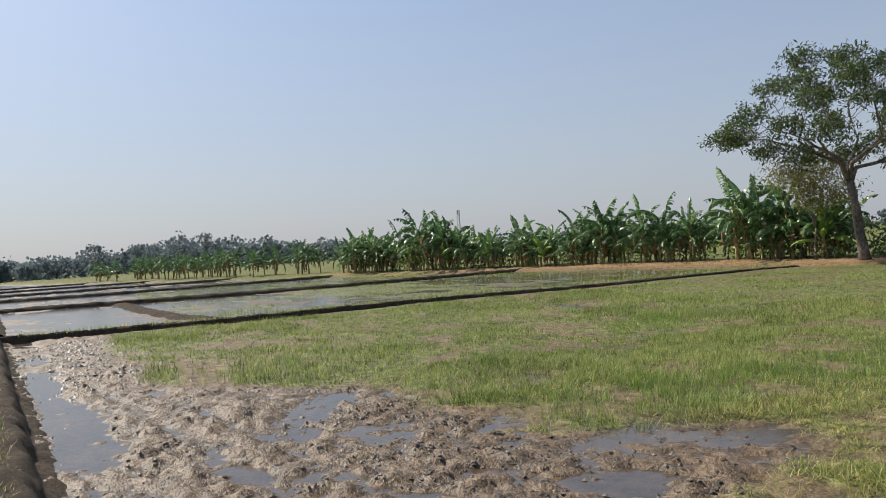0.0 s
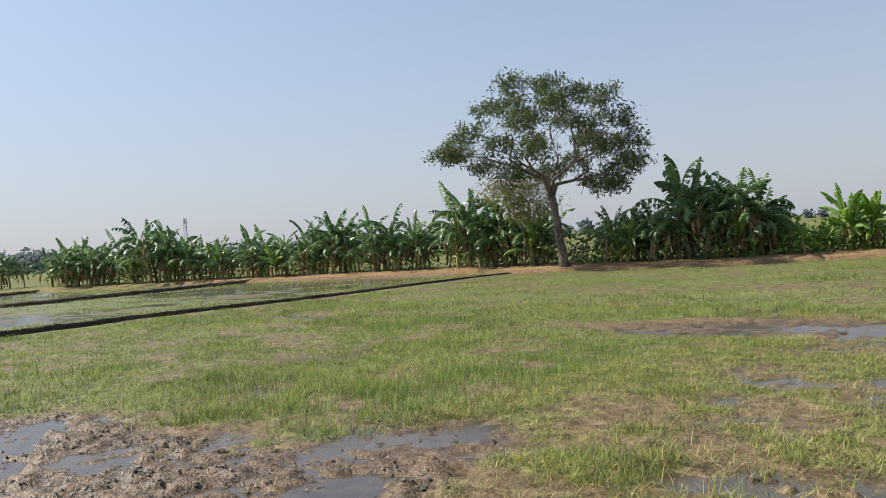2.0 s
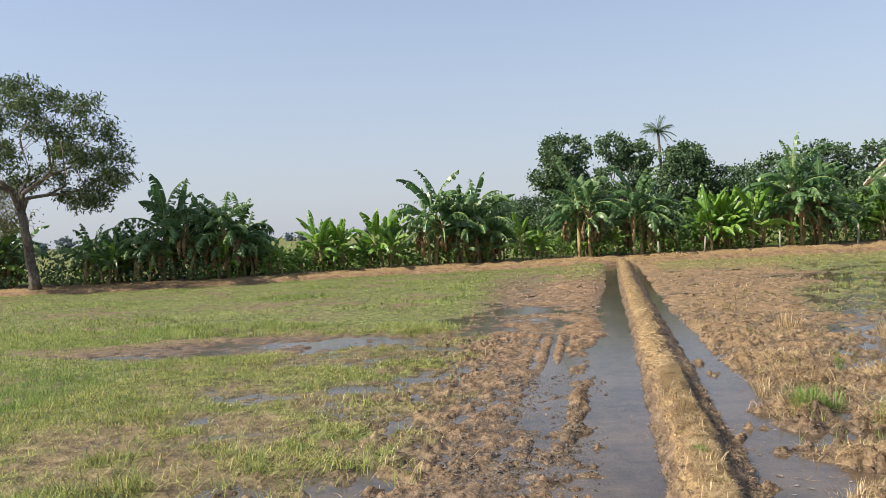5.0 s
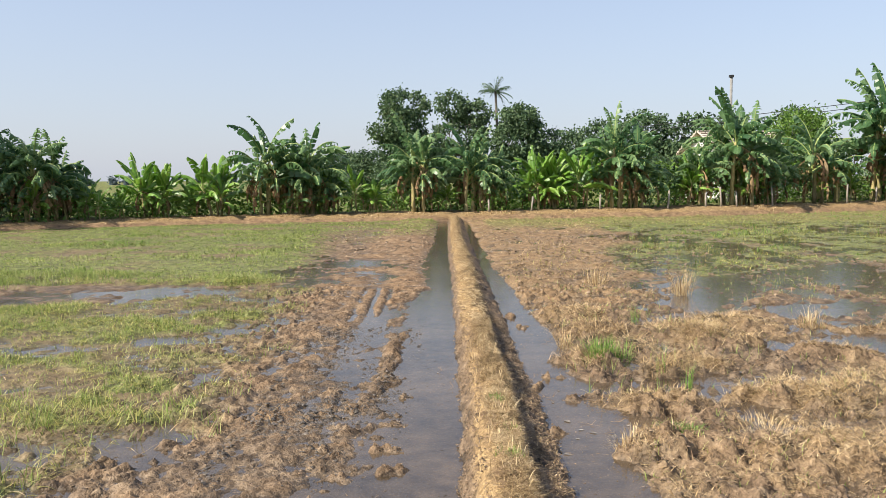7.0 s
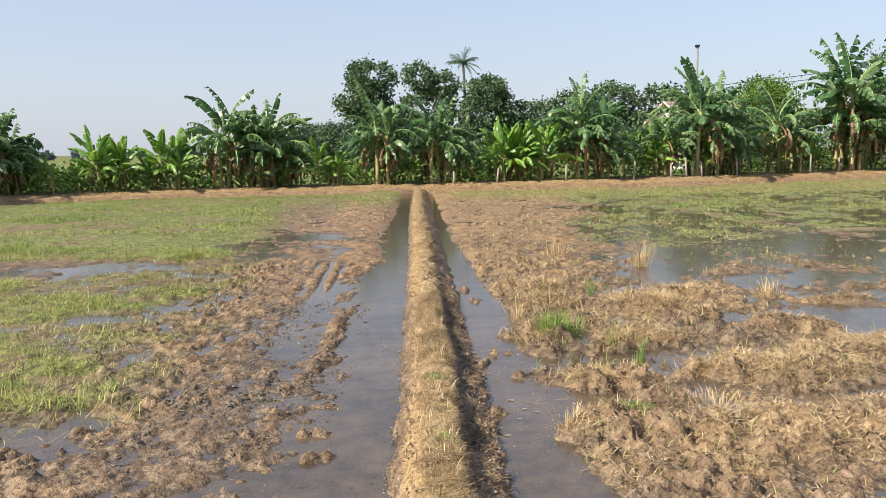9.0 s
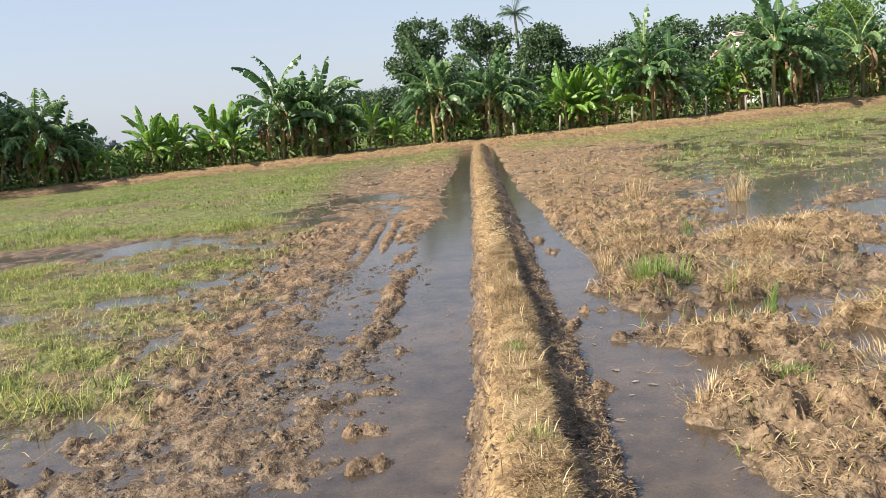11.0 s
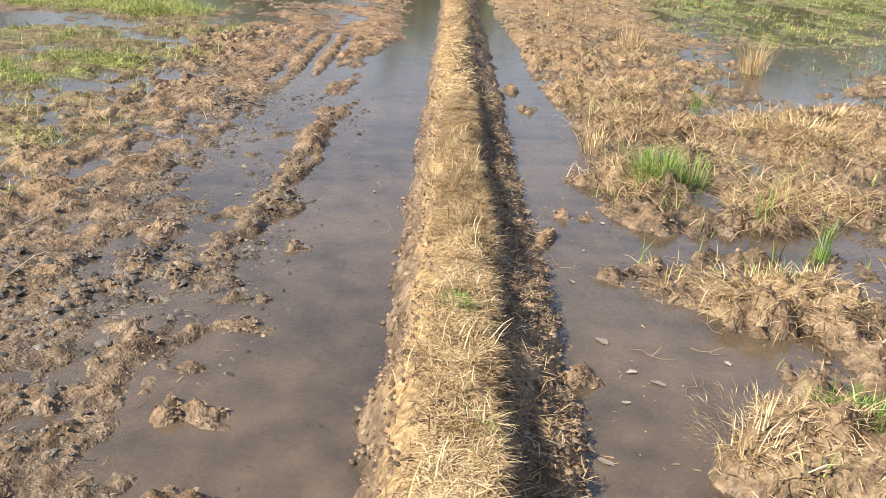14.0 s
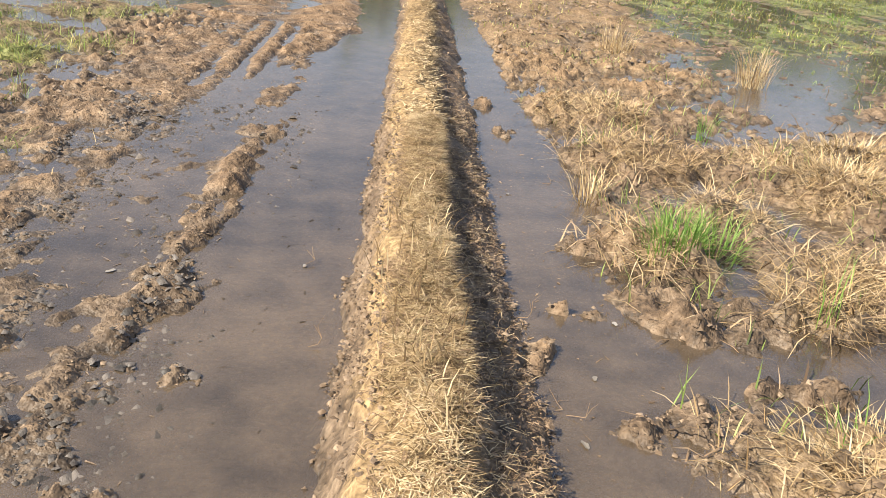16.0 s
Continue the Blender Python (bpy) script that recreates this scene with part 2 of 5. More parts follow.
def water_material():
    """Still, silty paddy water: a cloudy brown body, half seen through, under a clear reflecting surface."""
    m = bpy.data.materials.new("paddy_water")
    m.use_nodes = True
    t = m.node_tree
    n, link = t.nodes, t.links.new
    n.remove(n["Principled BSDF"])
    co = n.new("ShaderNodeTexCoord")
    silt, cloud, ripple = n.new("ShaderNodeTexNoise"), n.new("ShaderNodeTexNoise"), n.new("ShaderNodeTexNoise")
    silt.inputs["Scale"].default_value, silt.inputs["Detail"].default_value = 7.0, 9
    cloud.inputs["Scale"].default_value, cloud.inputs["Detail"].default_value = 1.1, 3
    ripple.inputs["Scale"].default_value, ripple.inputs["Detail"].default_value = 13, 4
    for x in (silt, cloud, ripple):
        link(co.outputs["Object"], x.inputs["Vector"])
    both = n.new("ShaderNodeMath")
    both.operation = "MULTIPLY_ADD"
    link(silt.outputs[0], both.inputs[0])
    both.inputs[1].default_value = 0.5
    half = n.new("ShaderNodeMath")
    half.operation = "MULTIPLY"
    half.inputs[1].default_value = 0.5
    link(cloud.outputs[0], half.inputs[0])
    link(half.outputs[0], both.inputs[2])
    r = n.new("ShaderNodeValToRGB")
    e = r.color_ramp.elements
    e[0].position, e[0].color = 0.38, (0.12, 0.089, 0.059, 1)
    e[1].position, e[1].color = 0.62, (0.26, 0.186, 0.118, 1)
    link(both.outputs[0], r.inputs[0])
    body, clear, deep = n.new("ShaderNodeBsdfDiffuse"), n.new("ShaderNodeBsdfTransparent"), n.new("ShaderNodeMixShader")
    link(r.outputs[0], body.inputs[0])
    clear.inputs[0].default_value = (0.8, 0.7, 0.57, 1)
    deep.inputs[0].default_value = 0.58
    link(body.outputs[0], deep.inputs[1])
    link(clear.outputs[0], deep.inputs[2])
    b = n.new("ShaderNodeBump")
    b.inputs["Strength"].default_value, b.inputs["Distance"].default_value = 0.5, 0.0014
    link(ripple.outputs[0], b.inputs["Height"])
    shine, gloss, top = n.new("ShaderNodeFresnel"), n.new("ShaderNodeBsdfGlossy"), n.new("ShaderNodeMixShader")
    shine.inputs["IOR"].default_value = 1.75
    gloss.inputs["Roughness"].default_value = 0.13
    link(b.outputs[0], shine.inputs["Normal"])
    link(b.outputs[0], gloss.inputs["Normal"])
    link(shine.outputs[0], top.inputs[0])
    link(deep.outputs[0], top.inputs[1])
    link(gloss.outputs[0], top.inputs[2])
    link(top.outputs[0], n["Material Output"].inputs[0])
    return m


ground_mat, water_mat = ground_material(), water_material()

# ---- mesh helpers ----


def mesh_of(name, verts, faces, mats, mat_index=None, smooth=False):
    me = bpy.data.meshes.new(name)
    me.from_pydata([tuple(v) for v in verts] if not isinstance(verts, np.ndarray) else verts.tolist(), [], faces if not isinstance(faces, np.ndarray) else faces.tolist())
    for m in mats if isinstance(mats, (list, tuple)) else [mats]:
        me.materials.append(m)
    if mat_index is not None:
        me.polygons.foreach_set("material_index", np.asarray(mat_index, np.int32))
    if smooth:
        me.polygons.foreach_set("use_smooth", np.ones(len(me.polygons), bool))
    me.update()
    return me


def part(name, me, parent, label=""):
    ob = new(name, me)
    ob.parent = parent
    return tagged(ob, label=label)


def tube(points, radii, sides=8):
    """Vertices and faces of a tube along points, capped at its end."""
    pts = [Vector(p) for p in points]
    vs, fs = [], []
    for i, p in enumerate(pts):
        d = (pts[min(i + 1, len(pts) - 1)] - pts[max(i - 1, 0)]).normalized()
        side = d.orthogonal().normalized() if abs(d.z) > 0.999 else d.cross(Vector((0, 0, 1))).normalized()
        up = side.cross(d)
        for k in range(sides):
            a = 2 * math.pi * k / sides
            vs.append(p + (side * math.cos(a) + up * math.sin(a)) * radii[i])
    for i in range(len(pts) - 1):
        for k in range(sides):
            fs.append((i * sides + k, i * sides + (k + 1) % sides, (i + 1) * sides + (k + 1) % sides, (i + 1) * sides + k))
    fs.append(tuple((len(pts) - 1) * sides + k for k in range(sides)))
    fs.append(tuple(range(sides - 1, -1, -1)))
    return vs, fs


class Soup:
    """Gathers pieces of one mesh."""

    def __init__(self):
        self.v, self.f, self.m = [], [], []

    def add(self, vs, fs, mat=0):
        o = len(self.v)
        self.v += [tuple(v) for v in vs]
        self.f += [tuple(i + o for i in f) for f in fs]
        self.m += [mat] * len(fs)

    def mesh(self, name, mats, smooth=False):
        return mesh_of(name, self.v, self.f, mats, self.m, smooth)


# smooth value noise for whole arrays
_lattice = np.random.RandomState(5).rand(256, 256)


def vnoise(x, y):
    xi, yi = np.floor(x).astype(int), np.floor(y).astype(int)
    fx, fy = x - xi, y - yi
    fx, fy = fx * fx * (3 - 2 * fx), fy * fy * (3 - 2 * fy)
    a, b = _lattice[xi % 256, yi % 256], _lattice[(xi + 1) % 256, yi % 256]
    c, d = _lattice[xi % 256, (yi + 1) % 256], _lattice[(xi + 1) % 256, (yi + 1) % 256]
    return (a * (1 - fx) + b * fx) * (1 - fy) + (c * (1 - fx) + d * fx) * fy


def fbm(x, y, octaves=4):
    total, amp, norm = 0, 1.0, 0
    for k in range(octaves):
        total = total + amp * vnoise(x * 2 ** k + 17.3 * k, y * 2 ** k + 9.1 * k)
        norm += amp
        amp *= 0.5
    return total / norm * 2 - 1


def lumps(x, y, gap, seed):
    """Rounded broken lumps about gap metres apart: 0 between them, up to 1 on top."""
    u, v = x / gap + seed * 13.7, y / gap + seed * 5.1
    ui, vi = np.floor(u).astype(int), np.floor(v).astype(int)
    best = 0 * u
    for a in (-1, 0, 1):
        for b in (-1, 0, 1):
            ci, di = ui + a, vi + b
            du, dv = u - ci - _lattice[ci % 256, di % 256], v - di - _lattice[(ci + 71) % 256, (di + 29) % 256]
            size = _lattice[(ci + 17) % 256, (di + 143) % 256]
            best = np.maximum(best, np.clip(1 - (du * du + dv * dv) / (0.3 + 0.5 * size) ** 2, 0, 1) ** 0.7 * (0.35 + 0.65 * _lattice[(ci + 203) % 256, (di + 88) % 256]))
    return best


def step(a, b, x):
    t = np.clip((x - a) / (b - a), 0, 1)
    return t * t * (3 - 2 * t)


def spot(x, y, cx, cy, rx, ry, turn=0.0):
    """1 in the middle of an ellipse, 0 outside."""
    c, s = math.cos(radians(turn)), math.sin(radians(turn))
    u, v = ((x - cx) * c + (y - cy) * s) / rx, (-(x - cx) * s + (y - cy) * c) / ry
    return np.clip(1.3 * (1 - (u * u + v * v)), 0, 1)


# ---- plan: the field's far bank, the bunds ----
TOE_X = [-400, -130, -85, -57, -42, -29, -21.5, -15, -11, -8, -0.5, 6, 11, 16, 24, 45, 400]
TOE_Y = [-70, -3, 9, 17, 22.3, 25, 25.3, 26.5, 28.7, 30.3, 31.5, 33, 33.8, 36, 39, 46, 150]


def toe(x):
    return np.interp(x, TOE_X, TOE_Y)


def bank_height(x):
    return np.interp(x, [-20, 0, 10, 20], [0.24, 0.27, 0.34, 0.38])


def south_bund(x):
    return 0.09 + 0.092 * x


def cross_bund(y):
    return -22.55 - 0.035 * y + 0.25 * np.sin(y * 0.5)


# right bank of the ditch beside the long bund
DITCH_Y = [3.6, 4.0, 4.38, 4.5, 4.71, 4.98, 5.18, 5.34, 5.4, 5.6, 5.83, 6.04, 6.26, 6.59, 7.02, 7.45, 8.15, 9.24, 12.05, 14.8, 20, 31]
DITCH_X = [0.8, 0.76, 0.71, 0.61, 0.72, 0.96, 1.05, 1.0, 0.78, 0.67, 0.63, 1.0, 0.83, 0.63, 0.58, 0.79, 0.79, 0.63, 0.64, 0.52, 0.5, 0.45]
# clumps of mud left standing in the water: x, y, half length, half width
CLUMPS_A = [(-0.82, 6.34, 0.12, 0.34), (-0.94, 5.81, 0.2, 0.1), (-1.2, 5.3, 0.13, 0.07), (-1.3, 5.05, 0.12, 0.1), (-1.22, 5.95, 0.14, 0.06), (-1.09, 5.56, 0.16, 0.08), (-0.97, 4.98, 0.12, 0.1), (-1.02, 4.68, 0.16, 0.17),
            (-0.76, 5.34, 0.13, 0.05), (-0.69, 5.15, 0.09, 0.06), (-0.78, 4.83, 0.12, 0.06), (-0.68, 4.65, 0.12, 0.05), (-0.71, 5.86, 0.12, 0.05),
            (-1.0, 6.22, 0.08, 0.05), (-1.15, 4.32, 0.14, 0.1), (-0.62, 4.28, 0.12, 0.06), (-0.86, 6.95, 0.11, 0.3), (-0.95, 4.15, 0.1, 0.08)]
CLUMPS_B = [(0.53, 6.42, 0.12, 0.035), (0.72, 5.75, 0.16, 0.12), (0.68, 7.0, 0.12, 0.1), (0.34, 4.98, 0.1, 0.08), (0.36, 6.1, 0.08, 0.1), (0.42, 9.4, 0.08, 0.16), (0.5, 8.7, 0.07, 0.1)]
POOLS_RIGHT = [(5.4, 12.9, 3.0, 1.3, 15), (3.2, 10.7, 1.0, 0.4, 25), (1.87, 7.65, 0.3, 0.16, 0), (1.28, 6.83, 0.16, 0.2, 0), (1.65, 6.28, 0.3, 0.13, -10), (1.1, 6.2, 0.4, 0.1, 0), (3.95, 7.6, 0.7, 0.45, 10), (2.0, 10.9, 0.5, 0.3, 0), (3.4, 9.9, 0.7, 0.2, 20), (1.35, 5.95, 0.22, 0.08, 20)]
MOUNDS_RIGHT = [(2.4, 8.5, 0.65, 0.6), (2.35, 7.75, 0.5, 0.3), (3.0, 8.7, 0.5, 0.5), (3.68, 8.6, 0.25, 0.2), (2.6, 5.7, 0.7, 0.35), (1.25, 5.6, 0.45, 0.28), (0.95, 6.95, 0.3, 0.22), (4.3, 8.4, 0.6, 0.2), (5.2, 9.2, 0.5, 0.25), (1.05, 4.55, 0.4, 0.25), (2.1, 4.5, 0.9, 0.5), (1.45, 6.5, 0.2, 0.14), (3.4, 6.2, 0.8, 0.3), (1.75, 6.78, 0.4, 0.28), (1.5, 7.55, 0.3, 0.25), (1.25, 8.3, 0.5, 0.35), (1.1, 9.3, 0.45, 0.5), (3.3, 7.2, 0.4, 0.25), (1.95, 5.75, 0.32, 0.2), (4.5, 6.6, 0.8, 0.4), (3.2, 4.6, 0.9, 0.6)]
POOLS_LEFT = [(-2.1, 15.4, 1.0, 0.8, 20), (-2.9, 14.2, 0.8, 0.6, 0), (-1.5, 13.9, 0.5, 0.6, 0), (-9.0, 1.95, 1.2, 0.3, -24), (-7.6, 2.3, 0.6, 0.35, 10), (-6.9, 1.0, 0.9, 0.15, 17), (-6.7, 12.7, 0.5, 0.3, 0), (-5.2, 3.05, 0.5, 0.25, 40), (-5.5, 4.5, 0.45, 0.5, 20), (-6.1, 4.0, 0.45, 0.9, 20), (-9.2, 4.7, 0.6, 0.25, 10), (-7.0, 5.35, 0.6, 0.3, 15), (-4.4, 11.75, 0.9, 0.3, 5), (-7.6, 13.1, 0.6, 0.3, 0), (-3.2, 8.05, 0.5, 0.2, 0), (-2.75, 6.95, 0.45, 0.16, 10), (-2.7, 8.7, 0.35, 0.3, 0), (-3.0, 10.9, 0.5, 0.25, 0), (-3.3, 4.4, 0.5, 0.2, 10), (-17.5, 10.7, 1.2, 0.4, 0), (-6.0, 11.7, 0.9, 0.22, 10), (-8.2, 10.4, 0.8, 0.2, 15)]


def bare_left(x, y):
    """Where the left field is bare mud: the headland by the south bund, a worn patch, the tractor's lane."""
    edge = np.interp(x, [-24, -17, -12.2, -11.2, -10.2, -9.4, -7.8, -6.6, -6.2, -5.6, -5.0, -4.5, -3.4, -2.6, -2.2], [0.3, 0.4, 0.95, 1.7, 2.6, 2.95, 3.1, 3.2, 4.4, 5.0, 4.5, 3.0, 2.9, 4.0, 5.0])
    wob = 0.5 * fbm(x * 1.3 + 3, y * 1.3, 3)
    head = 1 - step(-0.3, 0.5, y - edge + wob)
    lane = step(-3.0 - 0.09 * (y - 6), -1.7 - 0.09 * (y - 6), x + wob * 0.9) * (1 - 0.55 * step(20, 27, y + 3 * wob))
    patch = spot(x, y, -5.9, 11.3, 3.3, 1.2, 18)
    bald = spot(x, y, -17.3, 10.5, 1.6, 0.7, 0)
    return np.clip(np.maximum.reduce([head, lane, np.clip(patch * 1.7 + 1.8 * wob - 0.15, 0, 1) * (patch > 0), bald]), 0, 1)


def wet_zone(x, y):
    """Where the turf stands in small puddles."""
    return np.maximum(step(-6.5, -4.0, x + 0.6 * fbm(x * 0.7, y * 0.7 + 21, 2)) * (1 - step(12.5, 15, y)), 0.7 * step(-12, -9, x) * (1 - step(4.5, 6.5, y)))


def flooded_right(x, y):
    """Where the right field lies under water."""
    n = fbm(x * 0.8 + 31, y * 0.8, 3)
    shore = np.interp(y, [4.5, 6, 7.8, 9.0, 9.8, 13.4, 16.3, 20.5, 28], [4.8, 3.8, 3.2, 2.6, 1.9, 3.2, 3.1, 4.4, 5.2])
    return step(-0.35, 0.5, x - shore + 1.0 * n) * step(5, 6.5, y) * (1 - step(27, 31, y))


def ground_height(x, y):
    n_big, n_mid, n_small = fbm(x * 0.45, y * 0.45, 3), fbm(x * 2.1 + 7, y * 2.1, 3), fbm(x * 9, y * 9 + 3, 3)
    fibre = np.abs(fbm(x * 30, y * 13 + 8 * x, 2))
    grit = np.abs(fbm(x * 16 + 5, y * 16, 2))
    wx, wy = x + 0.035 * n_small + 0.02 * n_mid, y + 0.05 * fibre
    clod = 0.33 * lumps(wx, wy, 0.21, 1) + 0.32 * lumps(wx, wy, 0.09, 2) + 0.2 * lumps(wx, wy, 0.045, 3) + 0.25 * grit - 0.29
    left = 1 - step(-0.3, -0.2, x)
    # left field: turf just above the water
    boggy = wet_zone(x, y)
    turf = 0.035 - 0.017 * boggy + 0.03 * n_big * (1 - 0.5 * boggy) + (0.02 + 0.014 * boggy) * n_mid + (0.01 + 0.022 * boggy) * n_small + 0.03 * boggy * (grit - 0.2)
    bare = bare_left(x, y)
    turf = turf + bare * (-0.03 + 0.022 * step(-4, -6, x) + (0.1 - 0.045 * step(-4, -6, x)) * clod + 0.035 * n_small)
    turf = turf - 0.03 * spot(x, y, -5.9, 11.3, 3.6, 1.3, 18) * bare
    # the tractor's lane: flooded wheel tracks with a ridge of clods between them
    in_lane = step(-2.35, -1.6, x + 0.3 * fbm(x * 1.1, y * 0.9 + 30, 3)) * step(3.0, 4.2, y)
    streak = fbm(x * 9, y * 2.5, 3)
    shoal = step(-0.66, -0.9, x + 0.2 * n_mid + 0.1 * n_small) * (1 - 0.35 * step(5.9, 6.9, y + 0.4 * n_mid))
    edge = np.interp(y, [3.5, 5.2, 5.8, 6.7, 8.4, 9.3, 10.3, 11, 13, 14], [-1.15, -1.3, -1.4, -1.45, -1.4, -1.3, -1.0, -0.72, -0.64, -0.8])
    flat = step(0.14, -0.16, x - edge + 0.22 * n_mid + 0.1 * n_small)
    lane = -0.042 + 0.0395 * shoal + 0.014 * n_mid + 0.012 * n_small + 0.01 * (grit - 0.2) + shoal * (0.02 * streak + 0.016 * n_small + 0.016 * (grit - 0.2) + 0.016 * (fibre - 0.2))
    lane = lane + shoal * 0.05 * np.clip(lumps(wx, y * 0.6 + 0.02 * n_small, 0.075, 5) - 0.45, 0, 1) * step(-0.25, 0.25, fbm(x * 2.6 + 9, y * 1.4, 3))
    lane = lane * (1 - flat) + flat * (0.006 + 0.016 * step(7.6, 9, y) + (0.024 - 0.012 * step(8, 9.5, y)) * n_mid + 0.02 * streak + (0.075 - 0.03 * step(8, 9.5, y)) * clod + 0.012 * n_small)
    ridge = np.exp(-((x + 0.83 + 0.025 * (y - 7) * (y > 7) - 0.04 * np.sin(y * 0.9) + 0.05 * n_mid) / (0.1 + 0.08 * step(7.6, 9.4, y))) ** 2) * step(5.7, 6.2, y) * (1 - step(13.4, 14.2, y))
    lane = lane + ridge * (1 - 0.55 * step(8.4, 9.2, y)) * (0.022 + 0.085 * clod + 0.05 * n_small + 0.05 * n_mid)
    lane = lane - 0.03 * spot(x + 0.3 * n_mid, y + 0.4 * n_small, -2.1, 15.2, 1.5, 1.6, 0)
    for rut, deep, first in ((-1.12, 0.034, 7.9), (-1.3, 0.04, 7.7), (-1.5, 0.026, 8.8), (-1.72, 0.018, 9.6)):
        lane = lane - deep * np.exp(-((x - rut + 0.03 * (y - 10) + 0.02 * n_mid) / 0.045) ** 2) * step(first, first + 0.6, y) * (1 - step(13.4, 14, y))
    rise = step(12.5, 13, y) * 0.03 * step(-0.1, 0.5, n_mid + n_small * 0.6) + step(17, 22, y) * 0.06 * step(-0.6, -0.8, x)
    lane = lane + rise * step(-0.45, -0.65, x)
    for cx, cy, rx, ry in CLUMPS_A:
        lane = np.maximum(lane, -0.05 + spot(x + 0.09 * n_small, y + 0.09 * streak, cx, cy, rx * 1.5, ry * 1.5) * (0.048 + 0.1 * clod + 0.035 * n_small + 0.02 * streak))
    field_l = turf * (1 - in_lane) + lane * in_lane
    for cx, cy, rx, ry, turn in POOLS_LEFT:
        s = spot(x + 0.35 * n_mid + 0.15 * n_small, y + 0.22 * n_small + 0.2 * n_mid, cx, cy, rx * 1.3, ry * 1.35, turn)
        field_l = field_l * (1 - s) + (-0.02 + 0.03 * n_mid + 0.03 * n_small + 0.06 * clod) * s
    # water along the foot of the south bund, and two wheel ruts beside it
    aside_y = y - south_bund(x) + 0.12 * n_mid
    strip = np.exp(-((aside_y - 0.55) / 0.3) ** 4) * step(-5.0, -6.5, x) * step(-0.35, 0.1, fbm(x * 0.8, y * 0.8 + 77, 3))
    for off in (0.0, 0.5):
        strip = np.maximum(strip, 0.55 * np.exp(-((y - 0.3 - 0.17 * (x + 11) - off + 0.05 * n_mid) / 0.1) ** 2) * step(-4.0, -5.0, x) * step(-14, -12, x))
    field_l = field_l * (1 - strip) + (-0.022 + 0.03 * n_small + 0.03 * clod) * strip
    # right field: ploughed mud, straw mounds and pools
    bank = np.interp(y, DITCH_Y, DITCH_X) + 0.07 * n_small + 0.06 * n_mid
    right = -0.008 + 0.03 * step(8.5, 12, y) + 0.045 * (1 - step(4.3, 5.0, y)) + 0.06 * n_mid + 0.03 * n_big + 0.14 * clod + 0.03 * n_small
    flood = flooded_right(x, y)
    right = right * (1 - 0.45 * flood) - flood * (0.026 - 0.04 * n_mid - 0.02 * n_small)
    for cx, cy, rx, ry, turn in POOLS_RIGHT:
        s = spot(x + 0.1 * n_mid, y + 0.1 * n_small, cx, cy, rx * 1.3, ry * 1.3, turn)
        right = right * (1 - s) + (-0.03 + 0.03 * n_mid + 0.03 * n_small + 0.08 * clod) * s
    for cx, cy, rx, ry in MOUNDS_RIGHT:
        right = right + spot(x + 0.1 * n_mid, y + 0.1 * n_small, cx, cy, rx, ry) * (0.07 + 0.03 * n_small)
    on_bank = step(-0.06, 0.07, x - bank)
    right = right * on_bank + (-0.05 + 0.015 * n_mid) * (1 - on_bank)
    for cx, cy, rx, ry in CLUMPS_B:
        right = np.maximum(right, -0.05 + spot(x + 0.06 * n_small, y + 0.06 * n_mid, cx, cy, rx * 1.4, ry * 1.4) * (0.06 + 0.15 * clod))
    h = field_l * left + right * (1 - left)
    # fields beyond the cross bund: shallow water with weeds
    west = step(0, -0.6, x - cross_bund(y))
    h = h * (1 - west) + (-0.008 + 0.03 * n_big + 0.03 * n_mid + 0.015 * n_small + 0.02 * spot(x, y, -31, 12, 9, 5, 0)) * west
    # the far bank and the land behind it
    k = y - toe(x)
    bank_top = bank_height(x) * (1 + 0.15 * n_mid) + 0.05 * n_big
    h = h + (bank_top - h) * (0.55 * step(-0.1, 0.25, k + 0.1 * n_mid) + 0.45 * step(0.1, 1.2, k))
    # south of the south bund
    s = south_bund(x) - y
    h = h + (0.02 + 0.05 * n_mid - h) * step(0.1, 0.5, s)
    far = step(60, 200, np.hypot(x, y - 10))
    return h * (1 - far) + far * np.where(k > 0, 0.3, -0.03 + 0.05 * n_big)


def spread(a, b, gap):
    return np.arange(a, b, gap)


def grown(start, end, gap, rate=1.12):
    out, v, s = [], start, 1 if end > start else -1
    while s * v < s * end:
        out.append(v)
        v += s * gap
        gap *= rate
    out.append(end)
    return np.array(out)


xs = np.concatenate([grown(-24, -2500, 0.25, 1.09)[::-1], spread(-23.9, -13, 0.22), spread(-13, -3.2, 0.1), spread(-3.2, 4.0, 0.15), spread(4.0, 8, 0.11), spread(8, 20, 0.24), grown(20, 2500, 0.3, 1.12)])
ys = np.concatenate([grown(-3, -2500, 0.3, 1.25)[::-1], spread(-2.9, -1.2, 0.1), spread(-1.2, 3.4, 0.08), spread(3.4, 12, 0.09), spread(12, 15, 0.11), spread(15, 36, 0.26), grown(36, 2500, 0.25, 1.14)])


def sheet(gx1, gy1, hole=None):
    """A grid of heights as vertices and quads; hole: x and y spans left open."""
    X, Y = np.meshgrid(gx1, gy1, indexing="ij")
    a, b = X.shape
    idx = np.arange(a * b).reshape(a, b)
    q = np.stack([idx[:-1, :-1], idx[1:, :-1], idx[1:, 1:], idx[:-1, 1:]], -1).reshape(-1, 4)
    keep = np.ones(len(q), bool)
    for x0, x1, y0, y1 in hole or ():
        cx, cy = (X[:-1, :-1] + X[1:, 1:]).ravel() / 2, (Y[:-1, :-1] + Y[1:, 1:]).ravel() / 2
        keep &= ~((cx > x0) & (cx < x1) & (cy > y0) & (cy < y1))
    return X, Y, ground_height(X, Y), q[keep]


